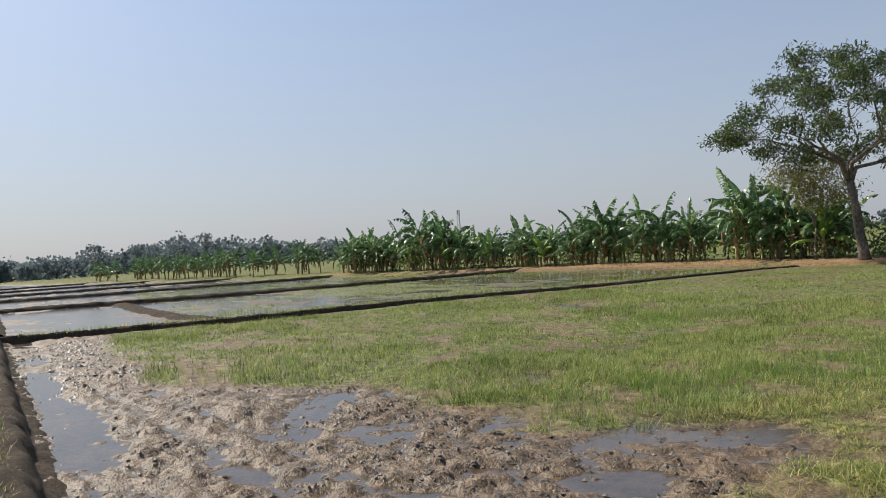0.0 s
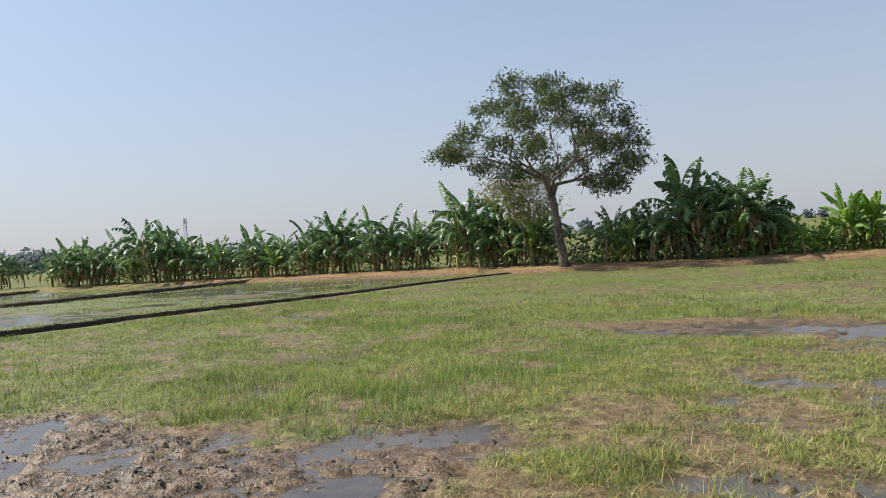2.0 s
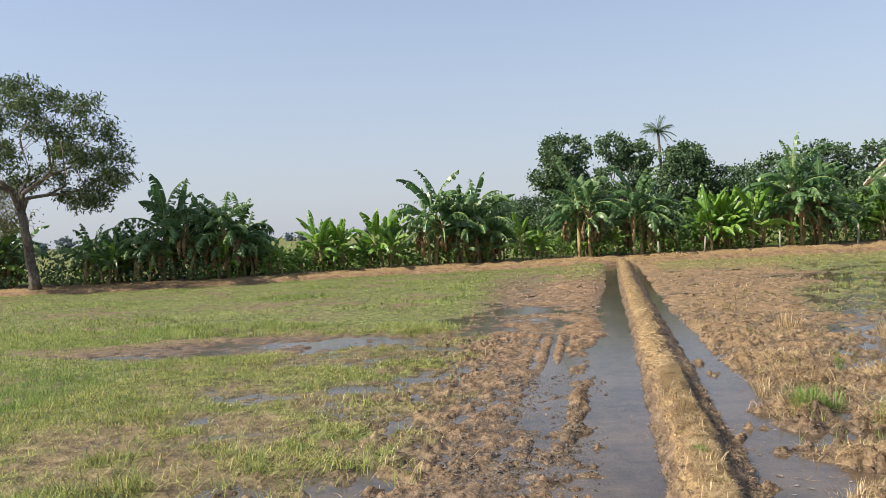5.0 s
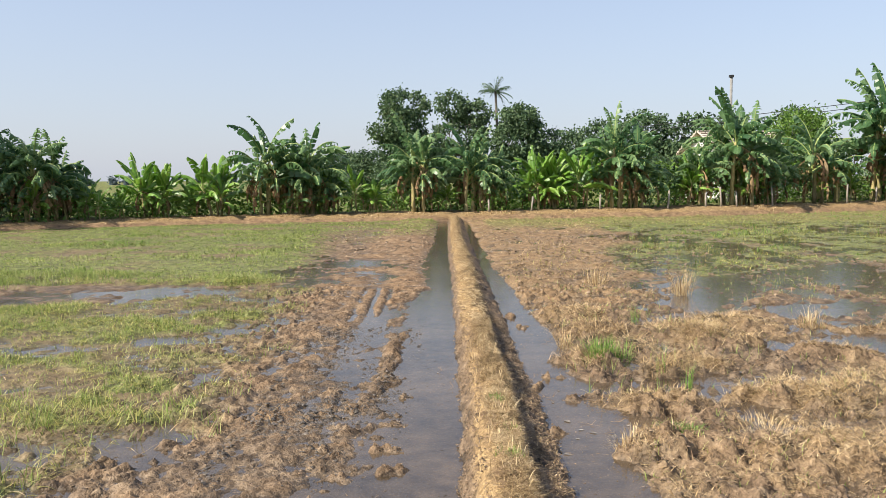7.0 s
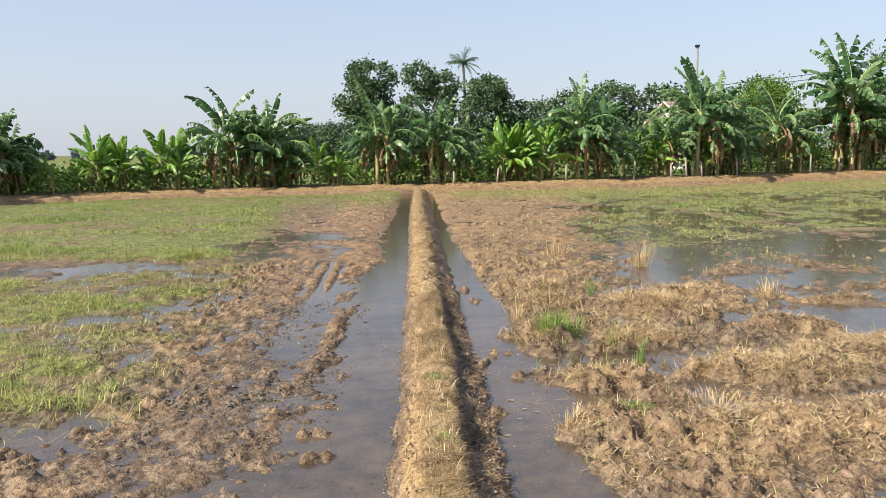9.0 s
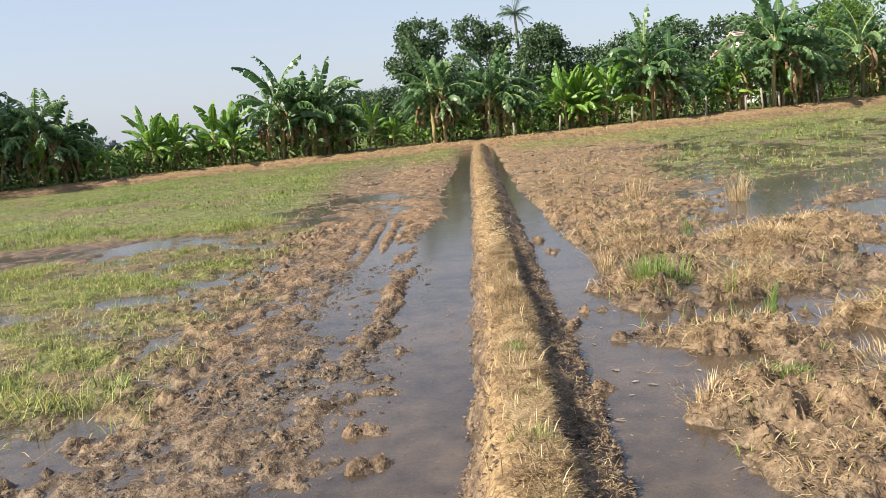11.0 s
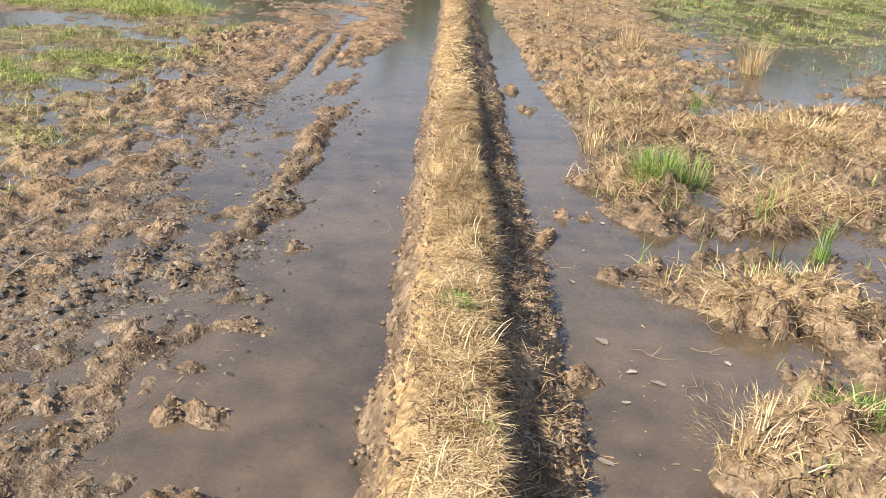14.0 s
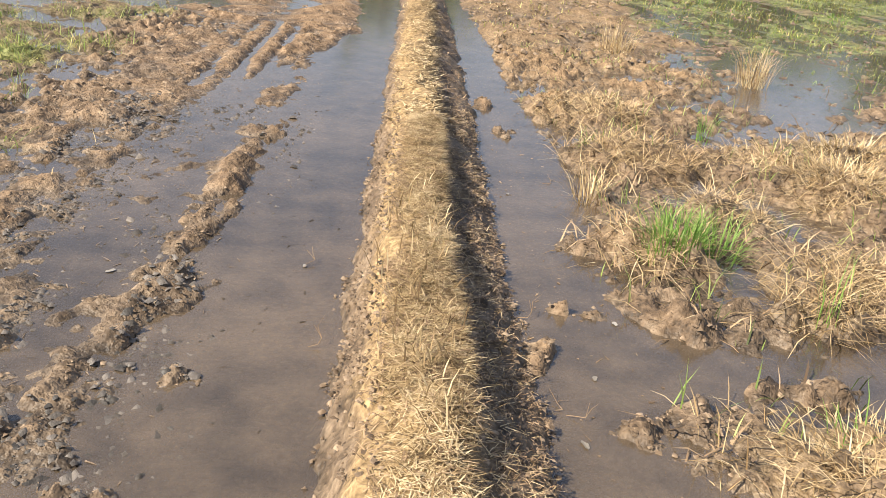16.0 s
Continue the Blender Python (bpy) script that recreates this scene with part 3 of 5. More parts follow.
def sewn(X, Y, Z, outer):
    """Lays the rim of a fine grid on the edges of the coarse one."""
    x, y = X[:, 0], Y[0]
    OX, OY, OZ = outer
    for j in (0, -1):
        Z[:, j] = np.interp(x, OX[:, 0], OZ[:, np.argmin(np.abs(OY[0] - y[j]))])
    for i in (0, -1):
        Z[i, :] = np.interp(y, OY[0], OZ[np.argmin(np.abs(OX[:, 0] - x[i])), :])


def nearest(v, line):
    return float(line[np.argmin(np.abs(line - v))])


# two finer stretches: the ground beside the long bund, and the muddy headland
spans = [[nearest(v, c) for v, c in zip(r, (xs, xs, ys, ys))] for r in ((-3.2, 4.0, 3.4, 12.0), (-13, -3.2, -1.2, 3.4))]
GX, GY, GZ, quads = sheet(xs, ys, spans)
fine = []
for (x0, x1, y0, y1), nxy in zip(spans, ((390, 330), (190, 110))):
    fy = y0 + (y1 - y0) * np.linspace(0, 1, nxy[1]) ** 1.3
    FX, FY, FZ, fq = sheet(np.linspace(x0, x1, nxy[0]), fy)
    sewn(FX, FY, FZ, (GX, GY, GZ))
    fine.append((FX, FY, FZ, fq))
base, all_q = GX.size, [quads]
for FX, FY, FZ, fq in fine:
    all_q.append(fq + base)
    base += FX.size
gx, gy, gz = (np.concatenate([g.ravel()] + [f[k].ravel() for f in fine]) for k, g in enumerate((GX, GY, GZ)))
quads = np.concatenate(all_q)
ground_me = bpy.data.meshes.new("ground")
ground_me.vertices.add(len(gx))
ground_me.vertices.foreach_set("co", np.stack([gx, gy, gz], -1).ravel())
ground_me.loops.add(quads.size)
ground_me.loops.foreach_set("vertex_index", quads.ravel().astype(np.int32))
ground_me.polygons.add(len(quads))
ground_me.polygons.foreach_set("loop_start", np.arange(0, quads.size, 4, dtype=np.int32))
ground_me.polygons.foreach_set("use_smooth", np.ones(len(quads), bool))
ground_me.update(calc_edges=True)
ground_me.materials.append(ground_mat)


def turf_cover(x, y):
    """How thickly green grass stands."""
    bare = bare_left(x, y)
    clump = fbm(x * 2.1 + 7, y * 2.1, 3)
    patchy = (0.87 + 0.7 * fbm(x * 0.5 + 11, y * 0.5, 4) + 0.9 * clump - 0.8 * step(0.04, 0.28, fbm(x * 0.8 + 5, y * 1.5 + 60, 4))) * (1 - wet_zone(x, y) * (1 - step(-0.16, 0.26, clump)))
    left = (x < -1.3 + 0.75 * step(15, 20, y)) * (x > cross_bund(y) + 0.3) * (y > south_bund(x) + 0.5) * (1 - bare) * np.clip(patchy + 0.12, 0.12, 1)
    west = (x < cross_bund(y) - 0.3) * (y > 3) * np.clip(1.1 * fbm(x * 0.25, y * 0.4, 3) + 0.3 + 0.4 * step(5, 12, y), 0.03, 1)
    wet = flooded_right(x, y) * step(10.5, 17, y + 3 * fbm(x * 0.3, y * 0.3, 3)) * np.clip(patchy * 1.3 - 0.1, 0.03, 1) + (x > 1.0) * step(25, 29, y) * 0.6
    return np.clip(np.maximum.reduce([left, west, wet]), 0, 1) * (y < toe(x) - 0.2)


def litter_cover(x, y):
    """How thickly straw lies."""
    field = (x > 0.5) * (y > 3) * (y < toe(x)) * np.clip(-0.6 + 2.8 * fbm(x * 1.5 + 40, y * 1.5, 4), 0, 1) * (1 - 0.85 * flooded_right(x, y))
    for cx, cy, rx, ry in MOUNDS_RIGHT:
        field = np.maximum(field, spot(x, y, cx, cy, rx * 1.15, ry * 1.15) * np.clip(0.75 + 1.3 * fbm(x * 2.6 + 14, y * 2.6, 3), 0.15, 1))
    edge = step(0.3, 0.9, y - toe(x)) * (1 - step(2.2, 3.5, y - toe(x))) * step(-70, -45, x)
    return np.clip(np.maximum(field, edge * 1.2), 0, 1)


behind = step(2.5, 4.0, gy - toe(gx) + 3.5 * step(-40, -50, gx))
soak = np.maximum.reduce([np.clip(1 - step(0.0, 0.028 + 0.012 * (gx > -1.75) * (gx < -0.3) * (gy < 8.6) + 0.022 * (gx > 0.5) * (gy < 16), gz), 0, 1) * (1 - 0.5 * step(0.0, -0.014, gz)), (0.8 - 0.35 * step(14, 18, gy) - 0.12 * step(-11, -14, gx)) * step(-2.6, -4.0, gx) * bare_left(gx, gy), (0.45 + 0.35 * (gx < -23)) * (gy < toe(gx) - 0.5) * step(-1.9, -2.6, gx), 0.45 * flooded_right(gx, gy), ((0.3 + 0.18 * (gx > 0.5)) * (gy < 9.5) + (0.4 - 0.2 * step(9, 14, gy)) * step(-0.05, 0.35, fbm(gx * 1.6 + 90, gy * 1.6, 4))) * (gx > -3.2) * (gy < 28)]) * (1 - behind)
for name, values in (("soak", soak), ("turf", np.maximum(np.clip(turf_cover(gx, gy) * 1.3, 0, 0.9), behind * 0.97)), ("litter", np.maximum(np.maximum(litter_cover(gx, gy) * 0.4, 0.9 * step(0.2, 0.45, gy - toe(gx)) * (1 - step(1.4, 1.9, gy - toe(gx))) * (gx > -60)), 0.25 * (gx > 0.5) * step(8, 12, gy) * (gy < toe(gx)) * (1 - flooded_right(gx, gy))))):
    a = ground_me.attributes.new(name, "FLOAT", "POINT")
    a.data.foreach_set("value", values.ravel().astype(np.float32))
ground = tagged(new("ground", ground_me), "wet brown paddy mud with turf, clods and puddles", "ground", kind="structure")

water_me = mesh_of("water", [(-600, -400, 0), (70, -400, 0), (70, 60, 0), (-600, 60, 0)], [(0, 1, 2, 3)], water_mat)
tagged(new("water", water_me), "still brown silty water standing in the paddies", "water", kind="structure")

# ---- bunds ----


def bund(name, label, path, profile, gap, rough, seed, litter=0.8, damp=0.0, mat=None, taper=1.0):
    """A bank of earth along a path of (x, y), with a profile of (offset, height) across it."""
    pts = np.array(path, float)
    seg = np.hypot(*np.diff(pts, axis=0).T)
    s = np.concatenate([[0], np.cumsum(seg)])
    u = np.arange(0, s[-1], gap)
    cx, cy = np.interp(u, s, pts[:, 0]), np.interp(u, s, pts[:, 1])
    dx, dy = np.gradient(cx), np.gradient(cy)
    ln = np.hypot(dx, dy)
    rx, ry = dy / ln, -dx / ln
    po = np.array(profile, float)
    vo = np.linspace(0, 1, max(12, int((po[-1, 0] - po[0, 0]) / gap * 1.3)))
    ps = np.linspace(0, 1, len(po))
    off, hei = np.interp(vo, ps, po[:, 0]), np.interp(vo, ps, po[:, 1])
    U, V = np.meshgrid(u, vo, indexing="ij")
    O = off[None, :] + rough * 0.8 * fbm(U * 3.6 + seed, V * 3 + seed, 4) + rough * 0.3 * fbm(U * 0.7 + seed, V * 0 + seed, 3)
    Z = hei[None, :] + rough * 0.55 * fbm(U * 3.5 + seed * 2, V * 7, 4) * step(-0.1, 0.1, hei[None, :]) + rough * 0.4 * np.abs(fbm(U * 11, V * 14 + seed, 3))
    Z = Z + rough * 0.45 * (lumps(U + 0.03 * fbm(U * 9, O * 9, 2), O, 0.09, seed) + 0.6 * lumps(U, O, 0.045, seed + 3) - 0.4) * step(0.23, 0.12, hei[None, :])
    Z = np.where(Z > 0, Z * (1 + (taper - 1) * U / s[-1]), Z)
    X, Y = cx[:, None] + rx[:, None] * O, cy[:, None] + ry[:, None] * O
    a, b = X.shape
    ii = np.arange(a * b).reshape(a, b)
    fs = np.stack([ii[:-1, :-1], ii[1:, :-1], ii[1:, 1:], ii[:-1, 1:]], -1).reshape(-1, 4)
    me = mesh_of(name, np.stack([X, Y, Z], -1).reshape(-1, 3), fs, mat or ground_mat, smooth=True)
    top = step(0.45, 0.8, Z / po[:, 1].max())
    for key, val in (("soak", np.maximum(np.clip(1 - step(0.0, 0.05, Z), 0, 1), damp * (1 - litter * top))), ("turf", Z * 0), ("litter", top * litter)):
        at = me.attributes.new(key, "FLOAT", "POINT")
        at.data.foreach_set("value", val.ravel().astype(np.float32))
    tagged(new(name, me), label, "earth bund", kind="structure")
    return X, Y, Z


LONG_PROFILE = [(-0.30, -0.09), (-0.24, 0.0), (-0.19, 0.1), (-0.135, 0.19), (-0.06, 0.225), (0.02, 0.225), (0.065, 0.205), (0.09, 0.145), (0.15, 0.105), (0.22, 0.075), (0.29, 0.02), (0.33, -0.02), (0.37, -0.09)]
bund_xyz = bund("bund_1", "long straight earth bund matted with dry cut straw", [(0.0, -0.3), (0.0, 3), (0.0, 12), (-0.05, 20), (-0.02, 32.2)], LONG_PROFILE, 0.03, 0.065, 3, 0.9, 0.7)
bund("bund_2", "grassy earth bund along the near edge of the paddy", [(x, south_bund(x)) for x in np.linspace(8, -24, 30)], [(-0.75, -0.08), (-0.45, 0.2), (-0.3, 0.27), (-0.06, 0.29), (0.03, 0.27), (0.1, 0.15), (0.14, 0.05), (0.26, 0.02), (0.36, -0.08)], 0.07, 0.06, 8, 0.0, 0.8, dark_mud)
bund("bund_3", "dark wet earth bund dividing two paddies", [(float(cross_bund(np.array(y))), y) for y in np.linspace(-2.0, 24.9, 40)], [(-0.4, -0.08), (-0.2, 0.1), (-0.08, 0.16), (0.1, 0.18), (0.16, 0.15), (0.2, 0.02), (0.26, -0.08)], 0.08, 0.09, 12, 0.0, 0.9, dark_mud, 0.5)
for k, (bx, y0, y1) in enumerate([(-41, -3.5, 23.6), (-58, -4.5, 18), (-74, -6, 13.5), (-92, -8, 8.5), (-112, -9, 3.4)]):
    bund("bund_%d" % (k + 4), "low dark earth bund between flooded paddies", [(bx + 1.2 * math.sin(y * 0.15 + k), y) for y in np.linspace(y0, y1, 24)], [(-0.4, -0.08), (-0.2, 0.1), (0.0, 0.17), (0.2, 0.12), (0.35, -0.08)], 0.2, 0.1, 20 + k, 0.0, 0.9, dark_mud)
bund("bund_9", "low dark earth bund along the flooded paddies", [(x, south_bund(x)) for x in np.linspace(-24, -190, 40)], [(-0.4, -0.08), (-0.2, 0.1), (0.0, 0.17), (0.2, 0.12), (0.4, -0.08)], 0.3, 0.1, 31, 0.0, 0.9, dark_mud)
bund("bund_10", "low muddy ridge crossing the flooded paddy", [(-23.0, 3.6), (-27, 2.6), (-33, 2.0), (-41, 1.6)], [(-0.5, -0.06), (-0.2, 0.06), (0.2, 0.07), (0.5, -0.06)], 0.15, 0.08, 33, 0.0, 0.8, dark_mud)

# ---- grass, straw and litter ----
rng = np.random.RandomState(11)


def blades(name, pos, length, width, lean, mat, label, category, droop=0.6, az=None, parent=None, plain=False):
    """Many thin bent blades in one mesh. lean: radians from upright."""
    n = len(pos)
    az = rng.rand(n) * 2 * np.pi if az is None else az
    length, width, lean = (np.broadcast_to(np.asarray(v, float), (n,)) for v in (length, width, lean))
    d = np.stack([np.cos(az), np.sin(az), np.zeros(n)], -1)
    side = np.stack([-np.sin(az), np.cos(az), np.zeros(n)], -1) * (width / 2)[:, None]
    up = np.array([0, 0, 1.0])
    l2 = np.minimum(lean + droop * (0.4 + 0.6 * rng.rand(n)), 1.9)
    mid = pos + (d * np.sin(lean)[:, None] + up * np.cos(lean)[:, None]) * (length * 0.55)[:, None]
    tip = mid + (d * np.sin(l2)[:, None] + up * np.cos(l2)[:, None]) * (length * 0.45)[:, None]
    me = bpy.data.meshes.new(name)
    if plain:  # far off: one tapering face a blade
        v = np.stack([pos - side * 1.3, pos + side * 1.3, 0.5 * mid + 0.5 * tip], 1).reshape(-1, 3)
        loops = np.arange(3 * n, dtype=np.int32)
        starts = np.arange(0, 3 * n, 3, dtype=np.int32)
    else:
        v = np.stack([pos - side, pos + side, mid - side * 0.8, mid + side * 0.8, tip], 1).reshape(-1, 3)
        o = np.arange(n)[:, None] * 5
        loops = np.concatenate([o + np.array([0, 1, 3, 2]), o + np.array([2, 3, 4])], 1).astype(np.int32)
        starts = (np.arange(n)[:, None] * 7 + np.array([0, 4])).astype(np.int32)
    me.vertices.add(len(v))
    me.vertices.foreach_set("co", v.ravel())
    me.loops.add(loops.size)
    me.loops.foreach_set("vertex_index", loops.ravel())
    me.polygons.add(starts.size)
    me.polygons.foreach_set("loop_start", starts.ravel())
    me.update(calc_edges=True)
    me.materials.append(mat)
    ob = new(name, me)
    if parent:
        ob.parent = parent
        return ob
    return tagged(ob, label, category, kind="stuff")


def scatter(n, x0, x1, y0, y1, cover, least=0.0):
    x, y = x0 + (x1 - x0) * rng.rand(n), y0 + (y1 - y0) * rng.rand(n)
    keep = rng.rand(n) < cover(x, y)
    x, y = x[keep], y[keep]
    z = ground_height(x, y)
    dry = z > least
    return np.stack([x, y, z - 0.004], -1)[dry]


def tufts(centres, per, radius):
    p = np.repeat(centres, per, 0)
    r = np.sqrt(rng.rand(len(p))) * radius
    a = rng.rand(len(p)) * 2 * np.pi
    p = p + np.stack([r * np.cos(a), r * np.sin(a), 0 * r], -1)
    return p


def lawn(name, label, n, x0, x1, y0, y1, per, radius, length, width, mat, cover=turf_cover, lean=(0.1, 0.7), least=-0.02):
    c = scatter(n, x0, x1, y0, y1, cover, least)
    p = tufts(c, per, radius)
    p[:, 2] = np.maximum(ground_height(p[:, 0], p[:, 1]) - 0.01, -0.02)
    tall = 0.6 + 0.7 * step(-0.3, 0.5, fbm(p[:, 0] * 0.6 + 50, p[:, 1] * 0.6, 3))
    blades(name, p, length * tall * (0.5 + 0.8 * rng.rand(len(p))), width * (0.6 + 0.7 * rng.rand(len(p))), lean[0] + (lean[1] - lean[0]) * rng.rand(len(p)), mat, label, "grass", plain=width > 0.0095)


def lush_cover(x, y):
    return turf_cover(x, y) * np.clip(3 * fbm(x * 0.55 + 80, y * 0.55 + 5, 3) - 0.3, 0, 1) * np.maximum(step(-4.2, -5.5, x), (x > 0) * 1.0)


lawn("grass", "short olive green paddy grass growing from mud", 27000, -11, -1.6, 3.2, 14, 6, 0.075, 0.12, 0.0052, grass_mat, lean=(0.1, 1.1))
lawn("grass", "short olive green paddy grass growing from mud", 34000, -22, -8, 0.5, 14, 5, 0.12, 0.13, 0.0105, grass_mat, lean=(0.1, 1.0))
lawn("grass", "short olive green paddy grass growing from mud", 34000, -22, -0.8, 14, 32, 5, 0.16, 0.1, 0.014, grass_mat, lean=(0.3, 1.2))
lawn("lush_grass", "bright green grass shoots in thick patches", 13000, -14, -3, 2.5, 14, 6, 0.08, 0.12, 0.005, lush_mat, lush_cover, (0.02, 0.45))
lawn("lush_grass", "bright green grass shoots in thick patches", 6000, -22, -6, 5, 28, 6, 0.1, 0.12, 0.01, lush_mat, lush_cover, (0.02, 0.45))
lawn("grass", "sparse weeds standing in a flooded paddy", 22000, -60, -23, 2, 24, 4, 0.3, 0.12, 0.024, grass_mat, least=-0.06, lean=(0.3, 1.2))
lawn("grass", "tall green weeds standing in shallow water", 13000, 2, 26, 10.5, 40, 6, 0.2, 0.12, 0.011, grass_mat, least=-0.1, lean=(0.2, 1.2))
lawn("lush_grass", "bright green grass shoots in shallow water", 2500, 3, 20, 14, 38, 6, 0.16, 0.2, 0.012, lush_mat, lush_cover, least=-0.1, lean=(0.02, 0.4))


lawn("grass", "matted yellow green stalks trodden into mud", 17000, -6.5, -2.0, 3.2, 13, 5, 0.09, 0.13, 0.0048, mat_grass, lambda x, y: np.clip(turf_cover(x, y) * 1.6, 0.02, 1) * (x < -2.2), (0.7, 1.5), -0.012)
lawn("grass", "matted yellow green stalks trodden into mud", 16000, -22, -2.0, 4, 30, 4, 0.12, 0.14, 0.011, mat_grass, lambda x, y: turf_cover(x, y) * 0.5, (0.7, 1.45), -0.01)


lawn("grass", "matted yellow green weeds in shallow water", 11000, 2, 24, 11, 36, 5, 0.2, 0.13, 0.013, mat_grass, lambda x, y: flooded_right(x, y) * turf_cover(x, y) * 0.9, (0.4, 1.4), -0.05)


def stray_cover(x, y):
    return np.clip(turf_cover(x, y) * 0.4 + ((x > -4) * (y < 9)) * 0.07 * (x < -1.5), 0, 1)


lawn("straw", "pale dead grass stems lying among the turf", 13000, -13, -1.5, 3.2, 14, 3, 0.08, 0.17, 0.0045, straw_mat, stray_cover, (0.9, 1.5))
lawn("straw", "scattered straw on ploughed mud", 100000, 0.6, 9, 3.4, 12, 2, 0.06, 0.13, 0.0042, straw_mat, lambda x, y: litter_cover(x, y) * 0.95 + 0.03 * (x > 0.7), (0.9, 1.5), 0.0)
lawn("straw", "scattered straw on ploughed mud", 40000, 0.5, 14, 12, 33, 3, 0.15, 0.2, 0.01, straw_mat, lambda x, y: litter_cover(x, y) * 0.7 + 0.04 * (1 - flooded_right(x, y)), (0.8, 1.5), 0.0)
def mound_cover(x, y):
    c = 0 * x
    for cx, cy, rx, ry in MOUNDS_RIGHT:
        c = np.maximum(c, spot(x, y, cx, cy, rx, ry))
    return c * np.clip(0.35 + 2.2 * fbm(x * 2.1 + 22, y * 2.1, 3), 0, 1)


lawn("straw", "long dead rice stalks sprawling over mud mounds", 15000, 0.8, 6, 3.6, 10, 6, 0.06, 0.22, 0.0036, straw_mat, mound_cover, (0.95, 1.55), 0.0)
lawn("litter", "dark trampled stalks on ploughed mud", 30000, 0.6, 9, 3.4, 14, 2, 0.08, 0.14, 0.007, litter_mat, lambda x, y: litter_cover(x, y) * 0.4 + 0.25 * (x > 0.7), (0.8, 1.5), 0.0)


lawn("grass", "sparse olive sprigs on ploughed mud", 9000, 0.7, 9, 3.4, 14, 3, 0.05, 0.11, 0.005, grass_mat, lambda x, y: 0.12 + 0.4 * (fbm(x * 1.4 + 70, y * 1.4, 3) > 0.25), (0.1, 0.9), -0.01)


lawn("grass", "sparse olive sprigs on ploughed mud", 12000, 0.6, 14, 12, 33, 3, 0.12, 0.12, 0.01, mat_grass, lambda x, y: (0.1 + 0.5 * (fbm(x * 0.9 + 70, y * 0.9, 3) > 0.1)) * (1 - flooded_right(x, y)), (0.2, 1.2), -0.01)


def bank_cover(x, y):
    k = y - toe(x)
    return (k > 0.28) * (k < 1.5) * np.clip(0.75 + fbm(x * 0.5, y * 0.5, 3), 0.35, 1)


lawn("dry_grass", "dry yellow grass along the far bank", 190000, -40, 34, 24, 46, 4, 0.25, 0.12, 0.02, straw_mat, bank_cover, (0.7, 1.45))


def crumbs(name, label, pos, size, mat):
    """Many small broken lumps in one mesh."""
    n = len(pos)
    base = np.array([(1, 0, 0), (-1, 0, 0), (0, 1, 0), (0, -1, 0), (0, 0, 0.6)], float)
    v = base[None] + rng.uniform(-0.35, 0.35, (n, 5, 3)) + np.array([0, 0, -0.1])
    a = rng.rand(n) * 6.283
    c, s = np.cos(a)[:, None], np.sin(a)[:, None]
    v = np.stack([v[..., 0] * c - v[..., 1] * s, v[..., 0] * s + v[..., 1] * c, v[..., 2]], -1) * (size * (0.4 + rng.rand(n) ** 2 * 1.2))[:, None, None] + pos[:, None]
    f = np.array([(0, 2, 4), (2, 1, 4), (1, 3, 4), (3, 0, 4)])
    fs = (f[None] + (np.arange(n) * 5)[:, None, None]).reshape(-1, 3)
    tagged(new(name, mesh_of(name, v.reshape(-1, 3), fs, mat, smooth=True)), label, "mud", kind="stuff")


def bare_cover(x, y):
    return bare_left(x, y) * (x < -0.3) * (x > -22) * (0.25 + 0.75 * (fbm(x * 1.7, y * 1.7 + 60, 3) > 0))


def plough_cover(x, y):
    return (x > 0.55) * np.clip(0.5 + 0.9 * fbm(x * 1.3 + 9, y * 1.3, 3), 0.05, 1) * (1 - step(14, 20, y) * step(4, 7, x))


def clump_cover(x, y):
    c = 0 * x
    for cx, cy, rx, ry in CLUMPS_A + CLUMPS_B:
        c = np.maximum(c, spot(x, y, cx, cy, rx * 1.4, ry * 1.4))
    return np.clip(c * 1.5, 0, 1)


wet_clod = material("wet_clod", [(0.04, 0.034, 0.027), (0.09, 0.075, 0.06), (0.17, 0.142, 0.115)], 9, 60, 0.5, 0.9, 0.012, island=0.35, gloss=0.3)
for n, x0, x1, y0, y1, size, cov in ((90000, -1.5, 0.9, 3.8, 10, 0.0065, clump_cover), (22000, -4, -1.5, 3.2, 9, 0.009, bare_cover), (16000, -4, -0.3, 8.5, 15, 0.014, bare_cover), (12000, -5, -0.3, 14, 30, 0.034, bare_cover), (42000, -13, -3.5, -0.6, 4.5, 0.016, bare_cover), (9000, -21, -12, -1.8, 2, 0.035, bare_cover), (48000, 0.5, 5, 3.4, 9, 0.01, plough_cover), (26000, 0.5, 8, 9, 24, 0.028, plough_cover)):
    crumbs("mud_crumbs", "small broken crumbs of wet mud", scatter(n, x0, x1, y0, y1, cov, -0.006), size, wet_clod if x1 < -3 else clod_mat)

# small lumps that just break the water of the track
for n, size in ((20000, 0.009), (6000, 0.014), (1400, 0.02)):
    x, y = rng.uniform(-1.75, -0.55, n), rng.uniform(4.0, 8.8, n)
    keep = rng.rand(n) < np.clip(0.25 + 1.6 * fbm(x * 6, y * 2.2 + 41, 3), 0, 1) * step(-0.5, -0.85, x) * step(4.0, 5.6, y + 0.8 * (x < -1.1))
    x, y = x[keep], y[keep]
    crumbs("mud_crumbs", "small lumps of mud breaking shallow water", np.stack([x, y, np.maximum(ground_height(x, y), -0.003)], -1), size, wet_clod)

# straw matted on the long bund
BX, BY, BZ = bund_xyz
flat_x, flat_y, flat_z = BX.ravel(), BY.ravel(), BZ.ravel()


